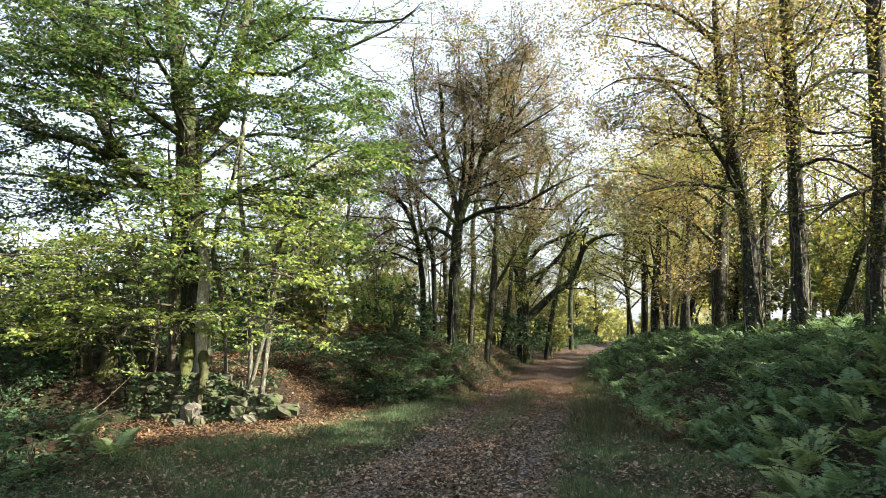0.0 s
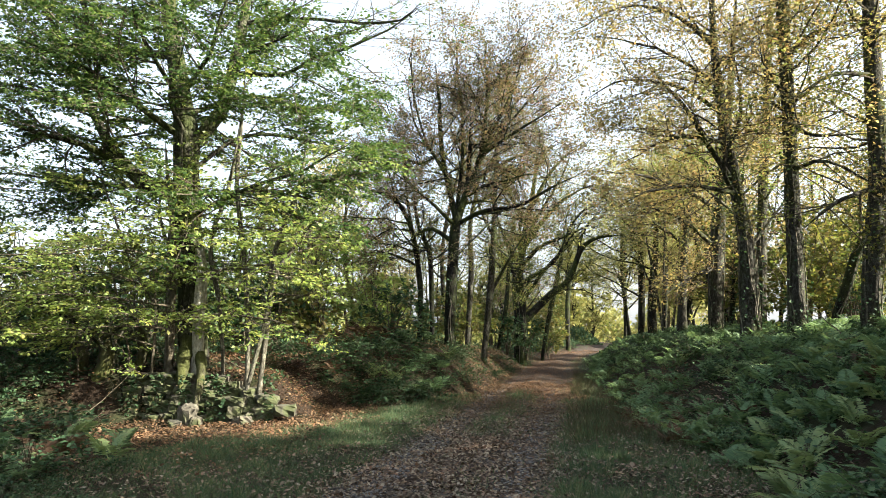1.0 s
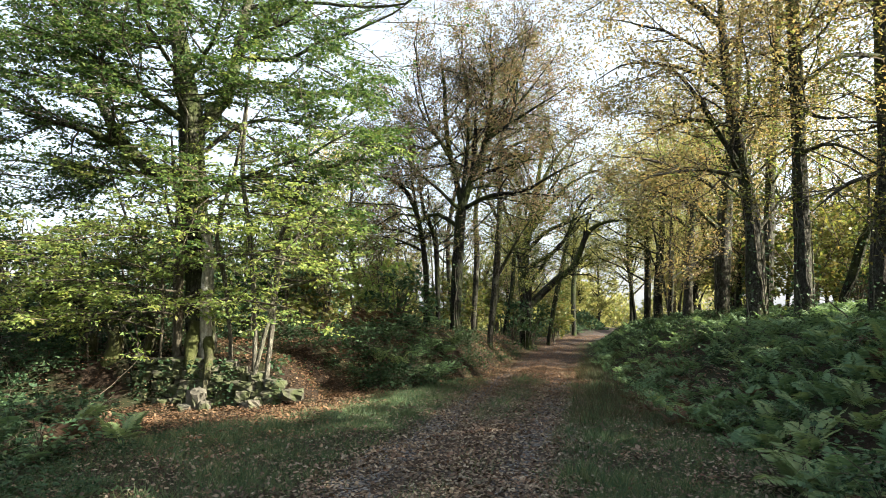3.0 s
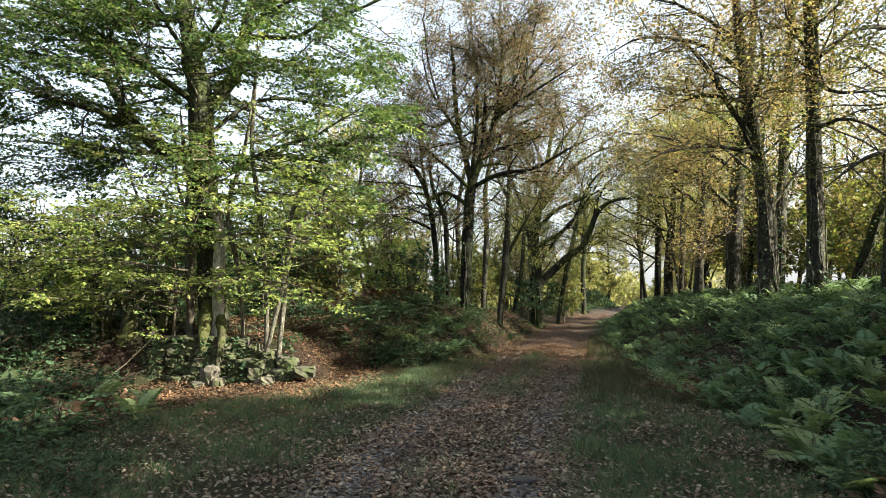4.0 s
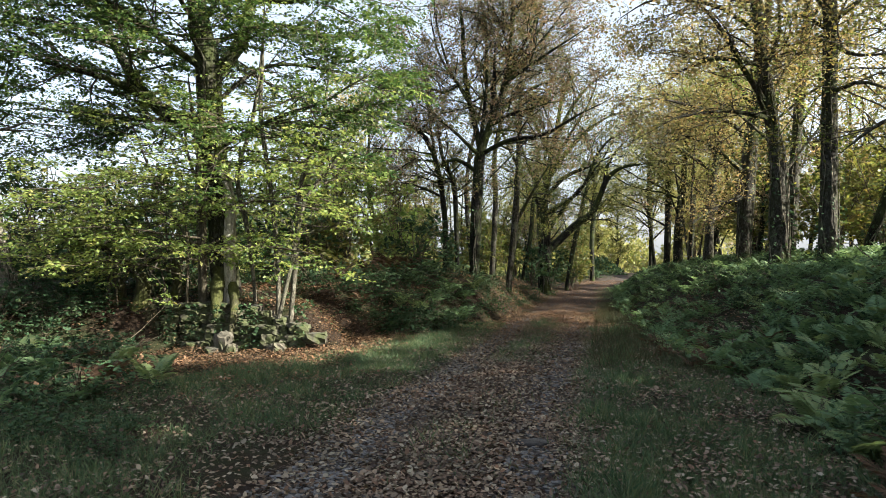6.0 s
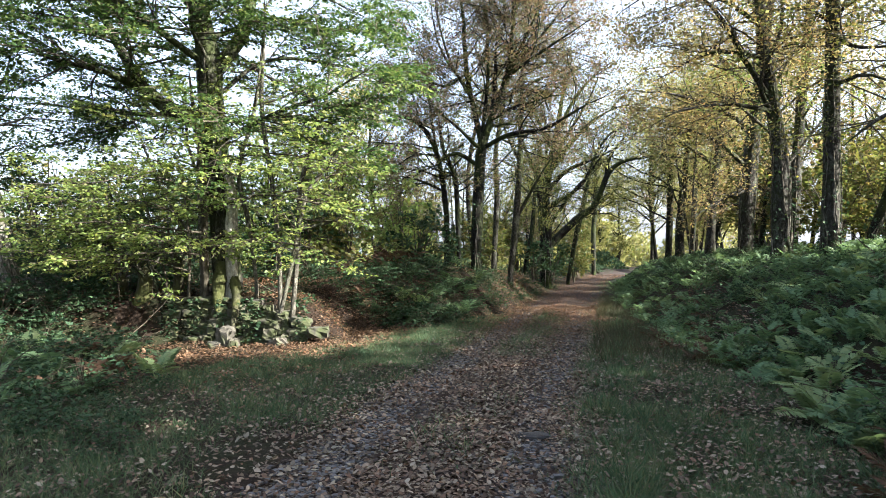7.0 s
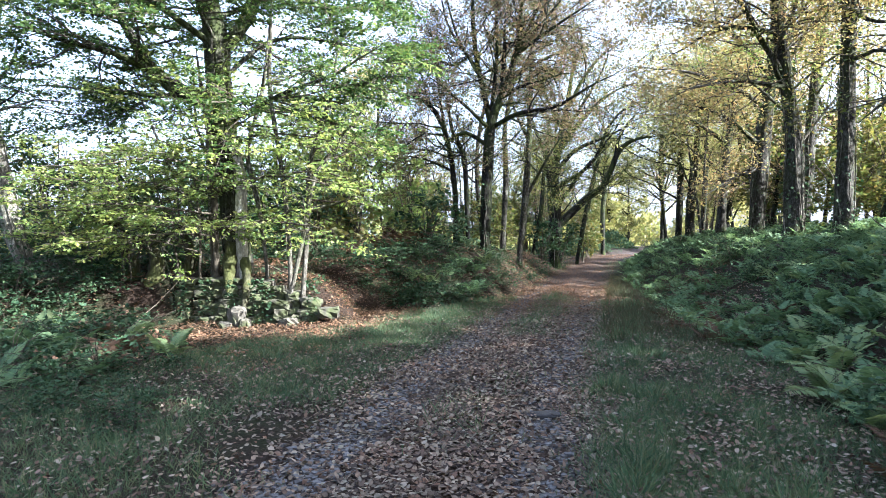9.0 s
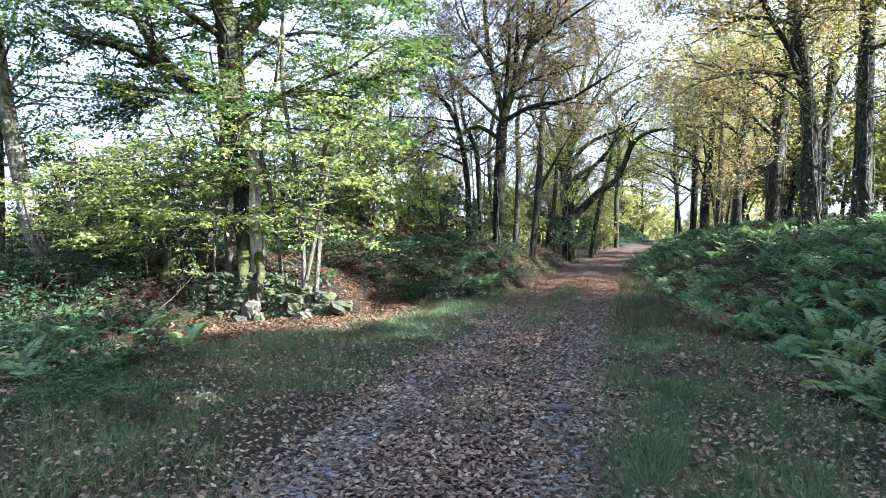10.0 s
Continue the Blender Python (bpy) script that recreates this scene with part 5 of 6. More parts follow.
for x, y, sx, sy, sz, mat in [(-4.32, 10.98, 0.25, 0.24, 0.42, PALE_STONE), (-4.48, 10.85, 0.19, 0.2, 0.13, STONE), (-4.16, 10.92, 0.17, 0.2, 0.2, STONE), (-3.4, 11.05, 0.3, 0.24, 0.16, STONE)]:
    me = stone_mesh(np.random.RandomState(int(sx * 1000)), sx, sy, sz, 0.055, 3, 0.35)
    me.materials.append(mat)
    ob = new("boulder", me)
    ob.location = (x, y, float(land(x, y)) + sz * 0.36)
    ob.rotation_euler = (0.1, 0.15, x * 3)
    tagged(ob, "pale weathered boulder fallen before the wall" if mat is PALE_STONE else "mossy grey boulder fallen before the wall", "stone", "stones by the wall")


flat = stone_mesh(np.random.RandomState(71), 0.3, 0.16, 0.045, 0.05)
flat.materials.append(DARK_STONE)
slab = new("flat_stone", flat)
slab.location = (0.5, 5.5, float(land(0.5, 5.5)) + 0.012)
slab.rotation_euler = (0, 0, 0.2)
tagged(slab, "dark flat stone lying flush in the leafy lane", "stone")


# ---- ferns ----
def frond_mesh(arch, pairs, seed, wide):
    """One fern frond, a metre long: a stalk with leaflets on both sides."""
    rng = np.random.RandomState(seed)
    m = Mesh()
    t = np.linspace(0, 1, 9)
    line = np.stack([t * (1 - 0.18 * arch * t), 0.04 * np.sin(t * 3 + seed), 0.62 * arch * t - 0.62 * arch * t ** 2.2], 1)
    m.tube(line, 0.008 * (1.1 - t), 3)
    u = np.linspace(0.16, 0.985, pairs)
    at = np.stack([np.interp(u, t, line[:, c]) for c in range(3)], 1)
    ln = wide * np.sin(np.pi * (0.12 + 0.86 * u) ** 0.75) ** 0.8 + 0.02
    slope = np.gradient(at, axis=0)
    slope /= np.linalg.norm(slope, axis=1)[:, None]
    for sgn in (-1, 1):
        d = slope * 0.45 + np.array([0, sgn, -0.12]) + rng.normal(0, 0.07, (pairs, 3))
        m.leaves(at, d, np.array([0, 0, 1.0]) + rng.normal(0, 0.15, (pairs, 3)), ln, 0.25, 0.03)
    return m.done("frond")


FRONDS = [frond_mesh(a, n, s, w) for a, n, s, w in [(0.75, 22, 1, 0.26), (0.5, 22, 2, 0.28), (0.95, 21, 3, 0.25), (0.3, 21, 4, 0.27)]]
FAR_FRONDS = [frond_mesh(a, n, s, w) for a, n, s, w in [(0.9, 11, 11, 0.26), (0.6, 11, 12, 0.28), (1.15, 10, 13, 0.24), (0.4, 10, 14, 0.26)]]
FROND_SETS = {}
for mat in (LEAF_FERN, LEAF_FERN_PALE, LEAF_BRACKEN):
    FROND_SETS[mat.name] = []
    for me in FRONDS + FAR_FRONDS:
        c = me.copy()
        c.materials.append(mat)
        FROND_SETS[mat.name].append(c)


def fern(x, y, size, count, mat, rng, label, lift=0.0, group="ferns on the bank"):
    z = float(land(x, y)) - 0.03 + lift
    root = thing("fern", (x, y, z), label, "fern", group)
    a0 = rng.uniform(0, 6.28)
    for k in range(count):
        ob = part("frond", FROND_SETS[mat.name][rng.randint(4) + (4 if y > 10 else 0)], mat, root)
        s = size * rng.uniform(0.75, 1.15)
        ob.matrix_basis = Matrix.LocRotScale(None, Euler((rng.normal(0, 0.2), -rng.uniform(0.25, 0.95), a0 + k * 6.283 / count + rng.normal(0, 0.25))), (s, s, s))
    return root


rng = np.random.RandomState(77)
GREEN_FERN = "green fern with arching fronds on the shaded bank"
for k in range(150):
    y = rng.uniform(7.2, 13.5)
    x = float(lane_x(y)) + float(np.interp(y, [7, 10, 14], [3.2, 2.8, 2.3])) + rng.uniform(0, 4.6)
    if x / y < 0.85:
        fern(x, y, rng.uniform(0.3, 0.5), rng.randint(4, 7), LEAF_FERN, rng, GREEN_FERN)
carpet = Mesh()
far_cos = []
for me in FAR_FRONDS:
    co = np.zeros(len(me.vertices) * 3)
    me.vertices.foreach_get("co", co)
    ix = np.zeros(len(me.loops), dtype=np.int32)
    me.loops.foreach_get("vertex_index", ix)
    far_cos.append((co.reshape(-1, 3), ix.reshape(-1, 4)))
n_fern = 0
while n_fern < 560:
    y = 5.0 + 29 * rng.uniform() ** 1.5
    x = float(lane_x(y)) + float(np.interp(y, [5, 8.5, 10, 14, 20, 40], [3.3, 3.0, 2.75, 2.2, 1.8, 1.6])) + 5.8 * rng.uniform() ** 1.2
    if x / y > 0.95:
        continue
    n_fern += 1
    if y < 12.5:
        if abs(x - 4.0) < 0.75 and 5.9 < y < 7.2 or x / y > 0.82 and y < 6:
            continue
        fern(x, y, rng.uniform(0.28, 0.52), rng.randint(4, 8), LEAF_FERN if rng.uniform() < 0.68 else LEAF_FERN_PALE, rng, GREEN_FERN)
        continue
    a0, k = rng.uniform(0, 6.28), rng.randint(3, 6)
    for f in range(k):
        co, ix = far_cos[rng.randint(4)]
        q = Matrix.LocRotScale((x, y, float(land(x, y))), Euler((rng.normal(0, 0.2), -rng.uniform(0.3, 0.95), a0 + f * 6.283 / k + rng.normal(0, 0.25))), [rng.uniform(0.28, 0.5)] * 3)
        q = np.array(q)
        carpet.put(co @ q[:3, :3].T + q[:3, 3], ix)
tagged(part("fern_carpet", carpet, LEAF_FERN), "low green ferns crowding the bank further along", "ferns", kind="stuff")
for x, y, s in [(3.65, 6.7, 0.5), (3.95, 7.0, 0.52), (4.2, 6.5, 0.47), (4.5, 7.1, 0.45)]:
    fern(x, y, s, 6, LEAF_FERN_PALE, rng, "large pale-green fern with long fronds at the foot of the bank")
for x, y, s, turns in [(3.2, 5.85, 0.72, (2.4, 2.95, 3.6, 1.9, 1.2, 0.4))]:
    root = thing("fern", (x, y, float(land(x, y)) - 0.03), "large pale-green fern with long fronds at the foot of the bank", "fern", "ferns on the bank")
    for a in turns:
        ob = part("frond", FROND_SETS["leaf_fern_pale"][rng.randint(4)], LEAF_FERN_PALE, root)
        k = s * rng.uniform(0.8, 1.05)
        ob.matrix_basis = Matrix.LocRotScale(None, Euler((rng.normal(0, 0.15), -rng.uniform(0.25, 0.75), a)), (k, k * 0.85, k))
for x, y, s, mat in [(-3.85, 7.6, 0.55, LEAF_FERN_PALE), (-4.9, 8.4, 0.6, LEAF_FERN_PALE), (-5.2, 7.6, 0.6, LEAF_FERN), (-5.8, 8.0, 0.7, LEAF_FERN), (-6.3, 8.8, 0.7, LEAF_FERN_PALE),
                     (-4.3, 6.8, 0.5, LEAF_FERN), (-4.8, 6.2, 0.5, LEAF_FERN), (-4.1, 8.3, 0.45, LEAF_FERN), (-6.0, 7.0, 0.6, LEAF_FERN_PALE), (-5.3, 6.6, 0.55, LEAF_FERN), (-6.6, 9.6, 0.6, LEAF_FERN),
                     (-4.5, 7.3, 0.5, LEAF_BRACKEN), (-4.9, 7.0, 0.5, LEAF_BRACKEN), (-4.6, 7.9, 0.5, LEAF_BRACKEN), (-5.4, 8.6, 0.6, LEAF_BRACKEN)]:
    fern(x, y, s, 5, mat, rng, "fern with a few spreading fronds among the brambles", 0.1, "ferns by the brambles")
for x, y in [(-1.9, 16.2), (-2.4, 15.6), (-1.3, 17.0), (4.6, 12.6), (4.2, 11.8), (4.9, 13.6), (4.4, 14.4), (3.9, 10.6), (5.2, 7.6), (4.8, 5.9), (3.3, 9.2), (3.1, 10.2), (3.6, 8.6), (4.4, 9.4), (3.4, 11.6), (3.5, 4.6), (5.8, 8.8), (6.4, 10.2), (2.8, 4.2), (3.0, 4.6), (2.65, 3.9), (3.15, 4.3), (3.3, 4.9), (2.9, 3.7)]:
    fern(x, y, 0.42, 6, LEAF_BRACKEN, rng, "withered brown bracken clump", 0.0, "dead bracken")


for x, y, s in [(-1.9, 15.6, 0.8), (-2.4, 15.2, 0.7), (-1.5, 16.3, 0.75), (-2.1, 16.2, 0.8), (-1.0, 17.2, 0.6), (-2.9, 14.2, 0.5), (-2.3, 13.6, 0.45)]:
    fern(x, y, s, 8, LEAF_BRACKEN, rng, "withered reddish bracken leaning on the hedge bank", 0.2, "dead bracken")


for x, y, s in [(-0.5, 14.6, 0.6), (-0.8, 15.1, 0.65), (-0.2, 15.2, 0.6), (-1.1, 14.4, 0.55), (-0.5, 15.8, 0.7), (-1.4, 15.0, 0.6), (-0.1, 16.2, 0.6), (-0.9, 16.2, 0.6), (-1.5, 14.0, 0.5), (0.2, 16.9, 0.55), (-0.3, 16.9, 0.6)]:
    fern(x, y, s, 7, LEAF_FERN if s > 0.57 else LEAF_FERN_PALE, rng, "green fern among the brambles of the hedge bank", 0.22, "ferns on the hedge bank")


# ---- brambles ----
def bramble_meshes(seed):
    """Arching canes and three-part leaves for a bush about 1.3 m wide."""
    rng = np.random.RandomState(seed)
    canes, lv = Mesh(), Mesh()
    pos, along, ups = [], [], []
    for k in range(22):
        a, reach, h = rng.uniform(0, 6.28), rng.uniform(0.35, 1.1), rng.uniform(0.2, 0.6)
        t = np.linspace(0, 1, 6)
        line = np.stack([math.cos(a) * reach * t + rng.normal(0, 0.02, 6), math.sin(a) * reach * t + rng.normal(0, 0.02, 6), h * np.sin(np.pi * t ** 0.8 * 0.85)], 1)
        if k % 2:
            canes.tube(line, 0.006 * (1.2 - t), 3)
        for _ in range(9):
            i = rng.randint(1, 6)
            d = rng.normal(0, 1, 3) * (1, 1, 0.5)
            p = line[i] + d * 0.05
            for w in (-0.9, 0, 0.9):
                pos.append(p)
                along.append(Matrix.Rotation(w, 3, "Z") @ Vector(d))
                ups.append(np.array([0, 0, 1]) + rng.normal(0, 0.45, 3))
    lv.leaves(np.array(pos), np.array([tuple(v) for v in along]), np.array(ups), 0.07 * rng.uniform(0.6, 1.3, len(pos)), 0.7)
    c, l = canes.done("cane_tangle"), lv.done("foliage")
    c.materials.append(BARK_TWIG)
    l.materials.append(LEAF_DARK)
    return c, l


BRAMBLES = [bramble_meshes(s) for s in range(5)]


def bramble(x, y, s, rng, label="dark green bramble bush with arching canes", group="brambles"):
    root = thing("bramble_bush", (x, y, float(land(x, y)) - 0.03), label, "bush", group)
    c, l = BRAMBLES[rng.randint(5)]
    for name, me in (("cane_tangle", c), ("foliage", l)):
        ob = part(name, me, None, root, kind="stuff")
        ob.matrix_basis = Matrix.LocRotScale(None, Euler((0, 0, rng.uniform(0, 6.28))), (s, s, s * rng.uniform(0.8, 1.2)))


for k in range(46):
    y = rng.uniform(6.3, 13.2)
    x = -float(np.interp(y, [6, 8, 10, 11, 13.5], [3.9, 4.6, 5.8, 6.6, 7.2])) - 4.5 * rng.uniform() ** 1.3
    if x / y > -1.1:
        bramble(x, y, rng.uniform(0.6, 1.05), rng, "low bramble bush with dark green leaves", "brambles before the wall")
for x, y, s in [(-6.2, 13.4, 1.3), (-4.2, 14.2, 0.9), (-5.2, 14.6, 1.0), (-5.6, 13.2, 1.1), (-7.0, 13.3, 1.4), (-7.9, 13.6, 1.5), (-8.8, 13.6, 1.5), (-9.8, 13.8, 1.6), (-10.8, 13.6, 1.6), (-7.4, 14.6, 1.7), (-9.2, 15.0, 1.8), (-6.4, 14.6, 1.6), (-11.5, 14.8, 1.8), (-3.4, 14.6, 1.1), (-2.7, 15.2, 1.0)]:
    bramble(x, y, s, rng, "low bramble bush with dark green leaves", "brambles before the wall")
for k in range(50):
    y = 13.5 + 16 * rng.uniform() ** 2.4
    x = float(lane_x(y)) - float(np.interp(y, [13, 15, 21, 30], [3.2, 2.1, 1.35, 1.35])) - 2.4 * rng.uniform() ** 1.6
    bramble(x, y, rng.uniform(0.65, 1.0) if y < 17.5 else rng.uniform(0.35, 0.55), rng, group="brambles on the hedge bank")
for k in range(14):
    y = rng.uniform(30, 58)
    bramble(float(lane_x(y)) - rng.uniform(1.7, 3.4), y, rng.uniform(1.0, 1.6), rng, group="brambles on the hedge bank")
for k in range(88):
    y = 5 + 26 * rng.uniform() ** 1.7
    x = float(lane_x(y)) + float(np.interp(y, [5, 9, 14, 20, 40], [3.3, 3.0, 2.4, 2.0, 1.8])) + rng.uniform(0, 5)
    if abs(x - 4.0) < 1.0 and 5.4 < y < 7.4 or x / y > 0.85:
        continue
    bramble(x, y, rng.uniform(0.4, 0.7), rng, group="brambles on the fern bank")


for x, y, s in [(-3.8, 5.5, 0.55), (-3.35, 5.25, 0.45), (-4.2, 5.9, 0.6), (-4.3, 5.2, 0.55), (-3.1, 5.75, 0.4), (-2.9, 5.1, 0.35), (-4.6, 6.6, 0.6), (3.6, 4.4, 0.35), (3.9, 5.0, 0.4), (3.4, 5.6, 0.35), (-3.9, 6.4, 0.4), (-3.6, 7.2, 0.4), (-4.3, 5.9, 0.45), (-3.3, 5.2, 0.3), (-3.7, 5.6, 0.35), (-3.0, 4.9, 0.25), (-3.5, 6.1, 0.35), (-3.9, 5.2, 0.4), (-3.2, 5.8, 0.28), (-4.2, 6.9, 0.5), (-3.6, 8.0, 0.3)]:
    bramble(x, y, s, rng, "small bramble seedling with dark green leaves", "bramble seedlings")


face_rng = np.random.RandomState(15)
for k in range(16):
    y = 13.6 + 5.6 * k / 16
    x = float(lane_x(y)) - float(np.interp(y, [13.6, 15, 17, 19.5], [3.0, 2.3, 1.55, 1.5])) - face_rng.uniform(0, 0.7)
    bramble(x, y, face_rng.uniform(0.45, 0.7), face_rng, group="brambles on the hedge bank")


# ---- fallen sticks ----
def stick(x, y, ang, length, r, lift, seed):
    rng = np.random.RandomState(seed)
    t = np.linspace(-0.5, 0.5, 7)
    px, py = x + np.cos(ang) * t * length, y + np.sin(ang) * t * length + rng.normal(0, 0.02, 7) * length
    pz = land(px, py) + r + 0.015 + lift * (t + 0.5)
    m = Mesh()
    m.tube(np.stack([px, py, pz], 1), r * (1.0 - 0.6 * (t + 0.5)), 6, 0.1, rng)
    k = 4
    side = np.array([px[k], py[k], pz[k]])
    tip = side + np.array([math.cos(ang + 0.8), math.sin(ang + 0.8), 0.25]) * length * 0.3
    m.tube(np.stack([side, (side + tip) / 2 + rng.normal(0, 0.01, 3), tip]), [r * 0.5, r * 0.35, r * 0.2], 5)
    tagged(part("stick", m, BARK_TWIG), "fallen grey stick with a broken side twig", "stick", "fallen sticks")


for i, (x, y, a, ln, r, lift) in enumerate([(-4.3, 7.4, 0.3, 0.9, 0.012, 0.1), (-5.0, 8.9, 0.9, 1.2, 0.015, 0.5), (-5.6, 10.6, 1.2, 1.3, 0.012, 0.9), (-3.2, 10.6, 2.4, 0.7, 0.01, 0.0),
                                            (-1.8, 9.2, 0.5, 0.5, 0.008, 0.0), (1.9, 6.2, 1.9, 0.5, 0.008, 0.0), (2.4, 8.6, 0.4, 0.6, 0.009, 0.05), (7.4, 12.2, 1.8, 0.8, 0.014, 0.6),
                                            (-2.9, 13.2, 0.2, 0.9, 0.012, 0.1), (-2.2, 6.0, 2.7, 0.45, 0.007, 0.0), (-3.9, 12.1, 2.7, 1.0, 0.018, 0.3)]):
    stick(x, y, a, ln, r, lift, 900 + i)


# ---- fallen leaves and grass ----
def patchy(x, y, s=1.0):
    return 0.5 + 0.5 * wavy(x * s + 3.1, y * s - 1.7)


def scatter(rng, count, lo, hi, y0, y1, power):
    y = y0 + (y1 - y0) * rng.uniform(0, 1, count) ** power
    s = rng.uniform(lo, hi, count)
    return lane_x(y) + s, y, s


def leaf_litter():
    rng = np.random.RandomState(5)
    xs, ys, keep = [], [], []
    for count, lo, hi, y0, y1, power in [(57000, -1.2, 1.3, 2.8, 20, 1.7), (12000, -1.3, 1.3, 18, 55, 1.3), (44000, -9.5, -1.1, 2.9, 15.5, 1.0), (36000, -4.2, -1.1, 12.5, 28, 1.2), (30000, -6.5, -1.5, 9.2, 16, 1.0), (6000, -3.2, -1.1, 26, 56, 1.0), (23000, 1.1, 3.8, 2.9, 16, 1.3), (8000, -1.4, 1.3, -9, 2.9, 1.0), (3500, -5, -1.2, -9, 3, 1.0), (2500, 1.2, 5, -9, 3, 1.0)]:
        x, y, s = scatter(rng, count, lo, hi, y0, y1, power)
        x = x + rng.normal(0, 0.12, count)
        thin = 1.0 if abs(lo) < 2 and hi < 2 else 0.95 if hi < 0 and y1 < 15.6 else 0.75
        ok = rng.uniform(0, 1, count) < thin * (0.62 + 0.6 * patchy(x, y, 0.8))
        track = np.exp(-((np.abs(s) - 0.72) / 0.2) ** 2) * (patchy(x, y * 0.5, 1.7) > 0.48) * (1 - 0.75 * step01((y - 9) / 5))
        ok &= rng.uniform(0, 1, count) > 0.78 * track
        verge = (s < -1.35) & (s > -2.8) & (y > 9) & (y < 15.5)
        ok &= ~verge | (rng.uniform(0, 1, count) < 0.2)
        xs.append(x[ok])
        ys.append(y[ok])
    x, y = np.concatenate(xs), np.concatenate(ys)
    n = len(x)
    z = land(x, y)
    z += rng.uniform(0.008, 0.032, n) + 0.05 * (z > 0.12) + (np.abs(x - lane_x(y)) > 1.2) * rng.uniform(0, 0.05, n)
    pos, along = np.stack([x, y, z], 1), rng.normal(0, 1, (n, 3)) * (1, 1, 0.16)
    up = np.array([0, 0, 1.0]) + rng.normal(0, 0.25, (n, 3))
    size = rng.uniform(0.022, 0.05, n) * (1 + 0.018 * y)
    side = x - lane_x(y)
    copper = rng.uniform(0, 1, n) < np.maximum(step01((-side - 1.6) / 1.6) * step01((y - 6.5) / 2.5), step01((y - 11) / 5))
    for pick, name, mat, label in ((~copper, "leaf_litter", LEAF_LITTER, "brown fallen leaves strewn over the lane and verges"),
                                   (copper, "copper_litter", LEAF_COPPER, "copper-red fallen leaves under the beech and along the hedge bank")):
        m = Mesh()
        near, far = pick & (y < 12), pick & (y >= 12)
        m.round_leaves(pos[near], along[near], up[near], size[near], rng.uniform(0.4, 0.85, near.sum()), rng.normal(0, 0.28, near.sum()))
        m.leaves(pos[far], along[far], up[far], size[far], 0.62, 0.1)
        tagged(part(name, m, mat), label, "leaves", kind="stuff")


def grass():
    rng = np.random.RandomState(6)
    pts = []
    for count, lo, hi, y0, y1, power, cut in [(52000, -4.6, -1.2, 3.2, 9.5, 1.2, 0.44), (34000, -2.9, -1.2, 8.8, 16, 1.0, 0.12), (9000, -4.2, -2.4, 7.6, 10.5, 1.0, 0.4), (84000, 1.15, 3.3, 3.4, 15, 1.5, 0.38),
                                              (7000, 1.1, 1.7, 3.4, 14, 1.2, 0.1), (5000, -0.32, 0.32, 9.5, 17, 1.0, 0.3), (2500, -0.3, 0.3, 3.5, 9.5, 1.0, 0.62), (6000, 1.0, 2.0, 14, 40, 1.0, 0.2), (3500, -2.0, -1.1, 16, 40, 1.0, 0.3),
                                              (6000, -6.5, -3.0, 4.0, 8, 1.0, 0.4), (6000, -5, -1.1, -9, 3.4, 1.0, 0.3), (6000, 1.1, 4.5, -9, 3.4, 1.0, 0.3)]:
        x, y, s = scatter(rng, count, lo, hi, y0, y1, power)
        x = x + rng.normal(0, 0.16, count)
        ok = patchy(x, y, 0.7) + rng.uniform(-0.25, 0.25, count) > cut
        pts.append(np.stack([x[ok], y[ok]], 1))
    p = np.concatenate(pts)
    n = len(p)
    m = Mesh()
    up = rng.normal(0, 0.55, (n, 3))
    up[:, 2] = rng.uniform(0.5, 1.0, n)
    m.leaves(np.c_[p, land(p[:, 0], p[:, 1]) - 0.005], up, rng.normal(0, 1, (n, 3)) * (1, 1, 0.2), rng.uniform(0.05, 0.15, n) * (0.5 + 0.8 * patchy(p[:, 0], p[:, 1], 1.6) + 0.45 * (patchy(p[:, 0], p[:, 1], 3.1) > 0.62)), 0.035, 0.05)
    tagged(part("grass", m, GRASS), "rough green grass along both verges of the lane", "grass", kind="stuff")


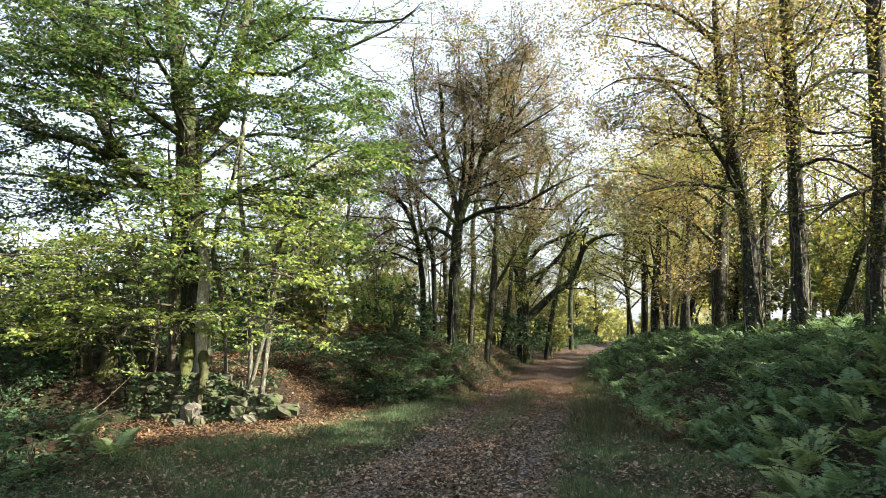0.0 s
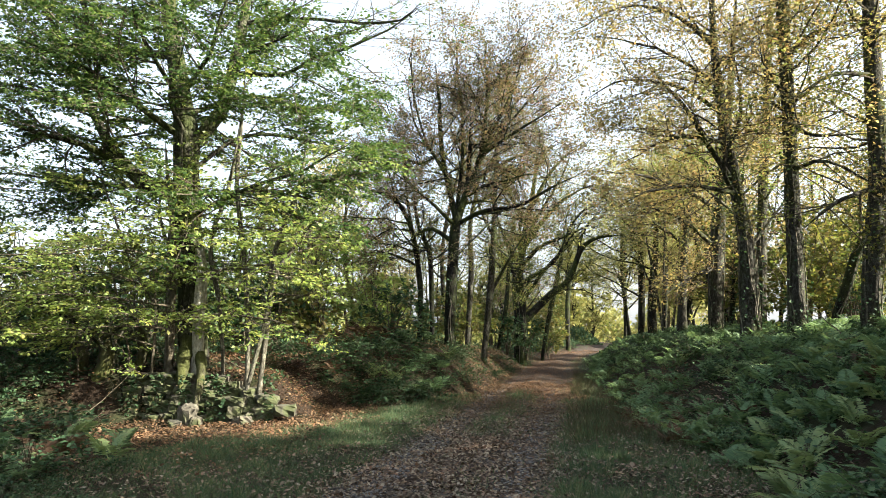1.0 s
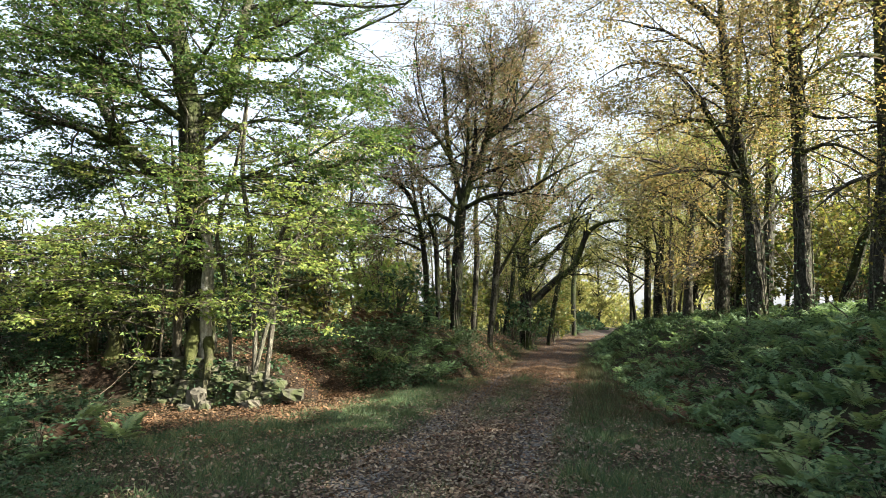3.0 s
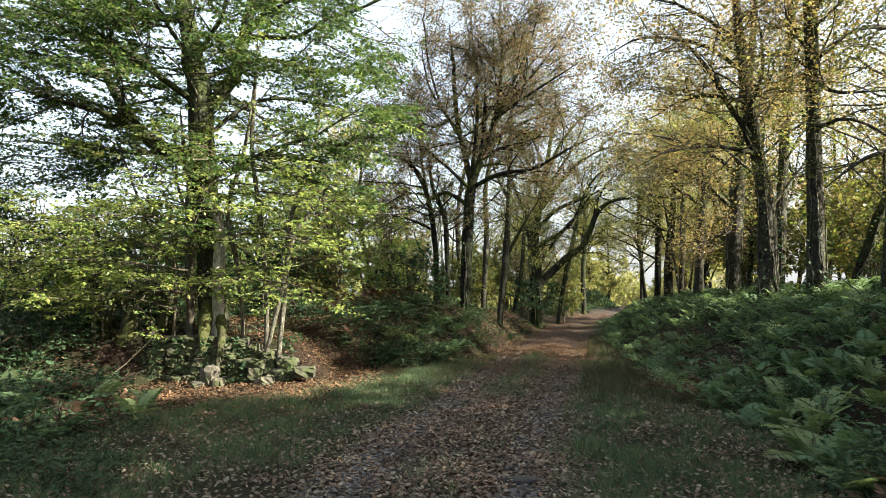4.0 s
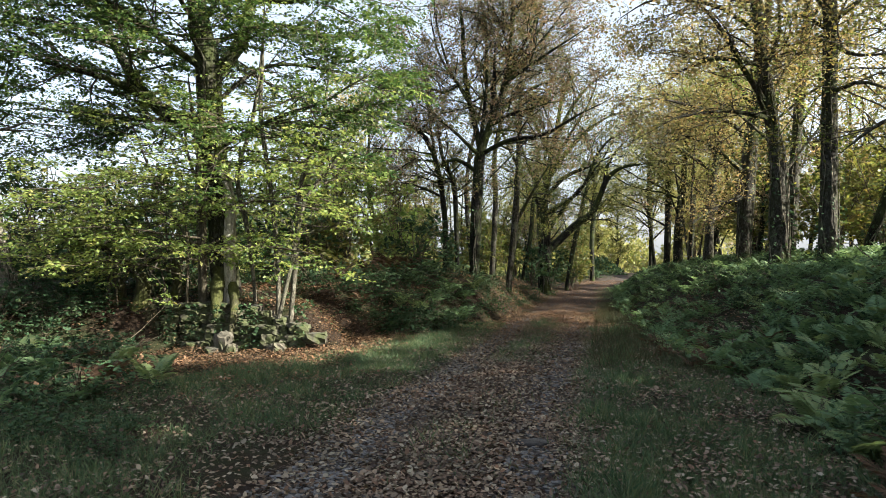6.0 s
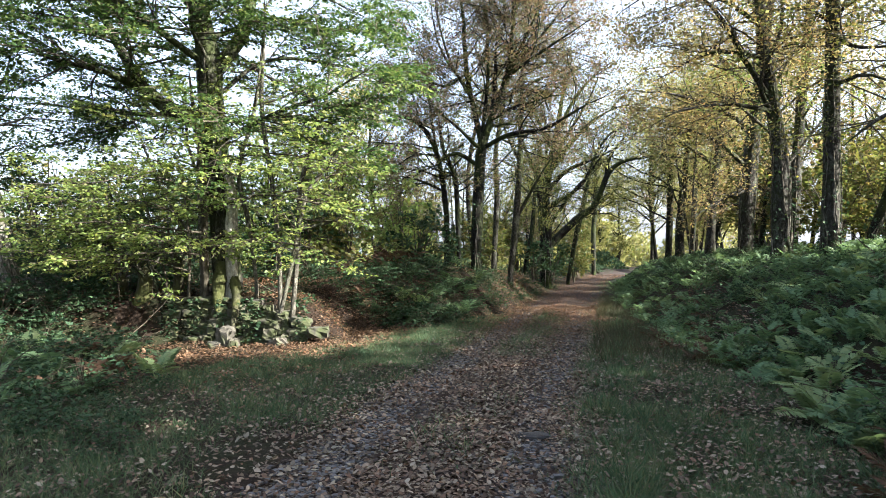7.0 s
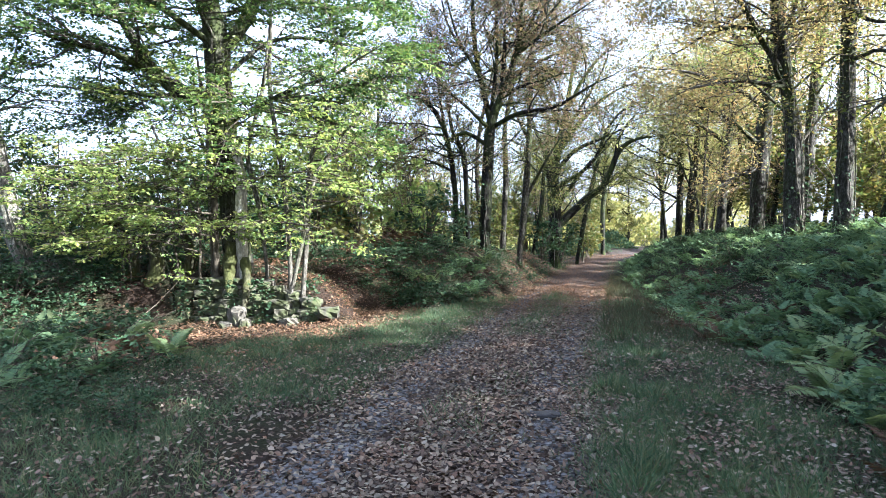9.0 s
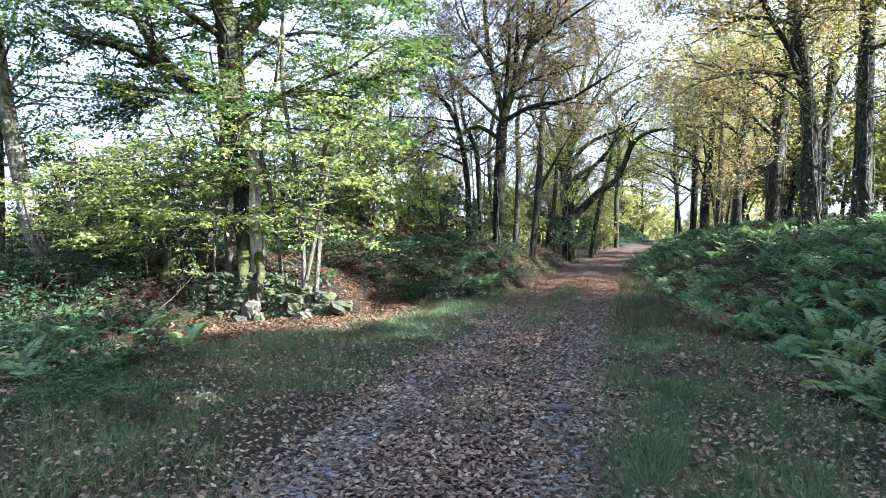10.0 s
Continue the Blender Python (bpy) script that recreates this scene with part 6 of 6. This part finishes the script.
def ivy():
    """Ivy and seedlings that clothe the banks."""
    rng = np.random.RandomState(9)
    pts = []
    for count, lo, hi, y0, y1, cut in [(26000, 1.9, 9.5, 5, 38, 0.25), (19000, -9, -1.5, 12.5, 58, 0.4), (6000, -10, -4.2, 6.5, 12.5, 0.3)]:
        x, y, s = scatter(rng, count, lo, hi, y0, y1, 1.3)
        h = land(x, y)
        ok = (h > 0.1) & (patchy(x, y, 0.9) + rng.uniform(-0.3, 0.3, count) > cut)
        pts.append(np.stack([x[ok], y[ok], h[ok] + rng.uniform(0.01, 0.16, ok.sum())], 1))
    w = rng.uniform(0, 1, 1100)
    pts.append(np.stack([-5.6 + 2.7 * w, 11.42 - 0.2 * w - rng.uniform(0.16, 0.32, 1100) + 0.1, 0.85 * rng.uniform(0, 1, 1100) ** 0.7], 1)[patchy(-5.6 + 9 * w, w, 1.0) > 0.5])
    p = np.concatenate(pts)
    n = len(p)
    m = Mesh()
    m.leaves(p, rng.normal(0, 1, (n, 3)) * (1, 1, 0.4), np.array([0, 0, 1.0]) + rng.normal(0, 0.5, (n, 3)), rng.uniform(0.035, 0.08, n) * (1 + 0.02 * p[:, 1]), 0.75)
    tagged(part("ivy", m, LEAF_DARK), "dark ivy and seedlings creeping over both banks", "ivy", kind="stuff")


def dry_grass():
    rng = np.random.RandomState(10)
    x, y, s = scatter(rng, 16000, 1.15, 2.9, 8.5, 24, 1.2)
    ok = patchy(x, y, 0.6) + rng.uniform(-0.15, 0.15, len(x)) > 0.56
    x, y = x[ok], y[ok]
    n = len(x)
    up = rng.normal(0, 0.35, (n, 3))
    up[:, 2] = rng.uniform(0.6, 1.0, n)
    m = Mesh()
    m.leaves(np.stack([x, y, land(x, y) - 0.01], 1), up, rng.normal(0, 1, (n, 3)) * (1, 1, 0.2), rng.uniform(0.1, 0.3, n), 0.03, 0.02)
    tagged(part("dry_grass", m, DRY_GRASS), "tall withered grass at the foot of the fern bank", "grass", kind="stuff")


def gravel():
    """Loose stones pressed into the wheel tracks."""
    rng = np.random.RandomState(12)
    m = Mesh()
    cube = np.array([(a, b, d) for a in (-1, 1) for b in (-1, 1) for d in (-1, 1)], float)
    face = np.array([(0, 1, 3, 2), (4, 6, 7, 5), (0, 4, 5, 1), (2, 3, 7, 6), (0, 2, 6, 4), (1, 5, 7, 3)])
    for _ in range(5200):
        y = 3.4 + 16 * rng.uniform() ** 1.5
        s = rng.choice([-0.85, -0.85, 0.72]) + rng.normal(0, 0.17)
        x, r = float(lane_x(y)) + s, rng.uniform(0.006, 0.019)
        v = cube * (1 + rng.normal(0, 0.22, (8, 3))) * r * (1.2, 1.0, 0.6)
        a = rng.uniform(0, 3.1)
        v = np.stack([v[:, 0] * math.cos(a) - v[:, 1] * math.sin(a), v[:, 0] * math.sin(a) + v[:, 1] * math.cos(a), v[:, 2]], 1)
        m.put(v + (x, y, float(land(x, y)) + r * 0.4), face)
    tagged(part("gravel", m, GRAVEL, smooth=False), "grey loose stones in the wheel tracks of the lane", "gravel", kind="stuff")


leaf_litter()
gravel()
grass()
dry_grass()
ivy()
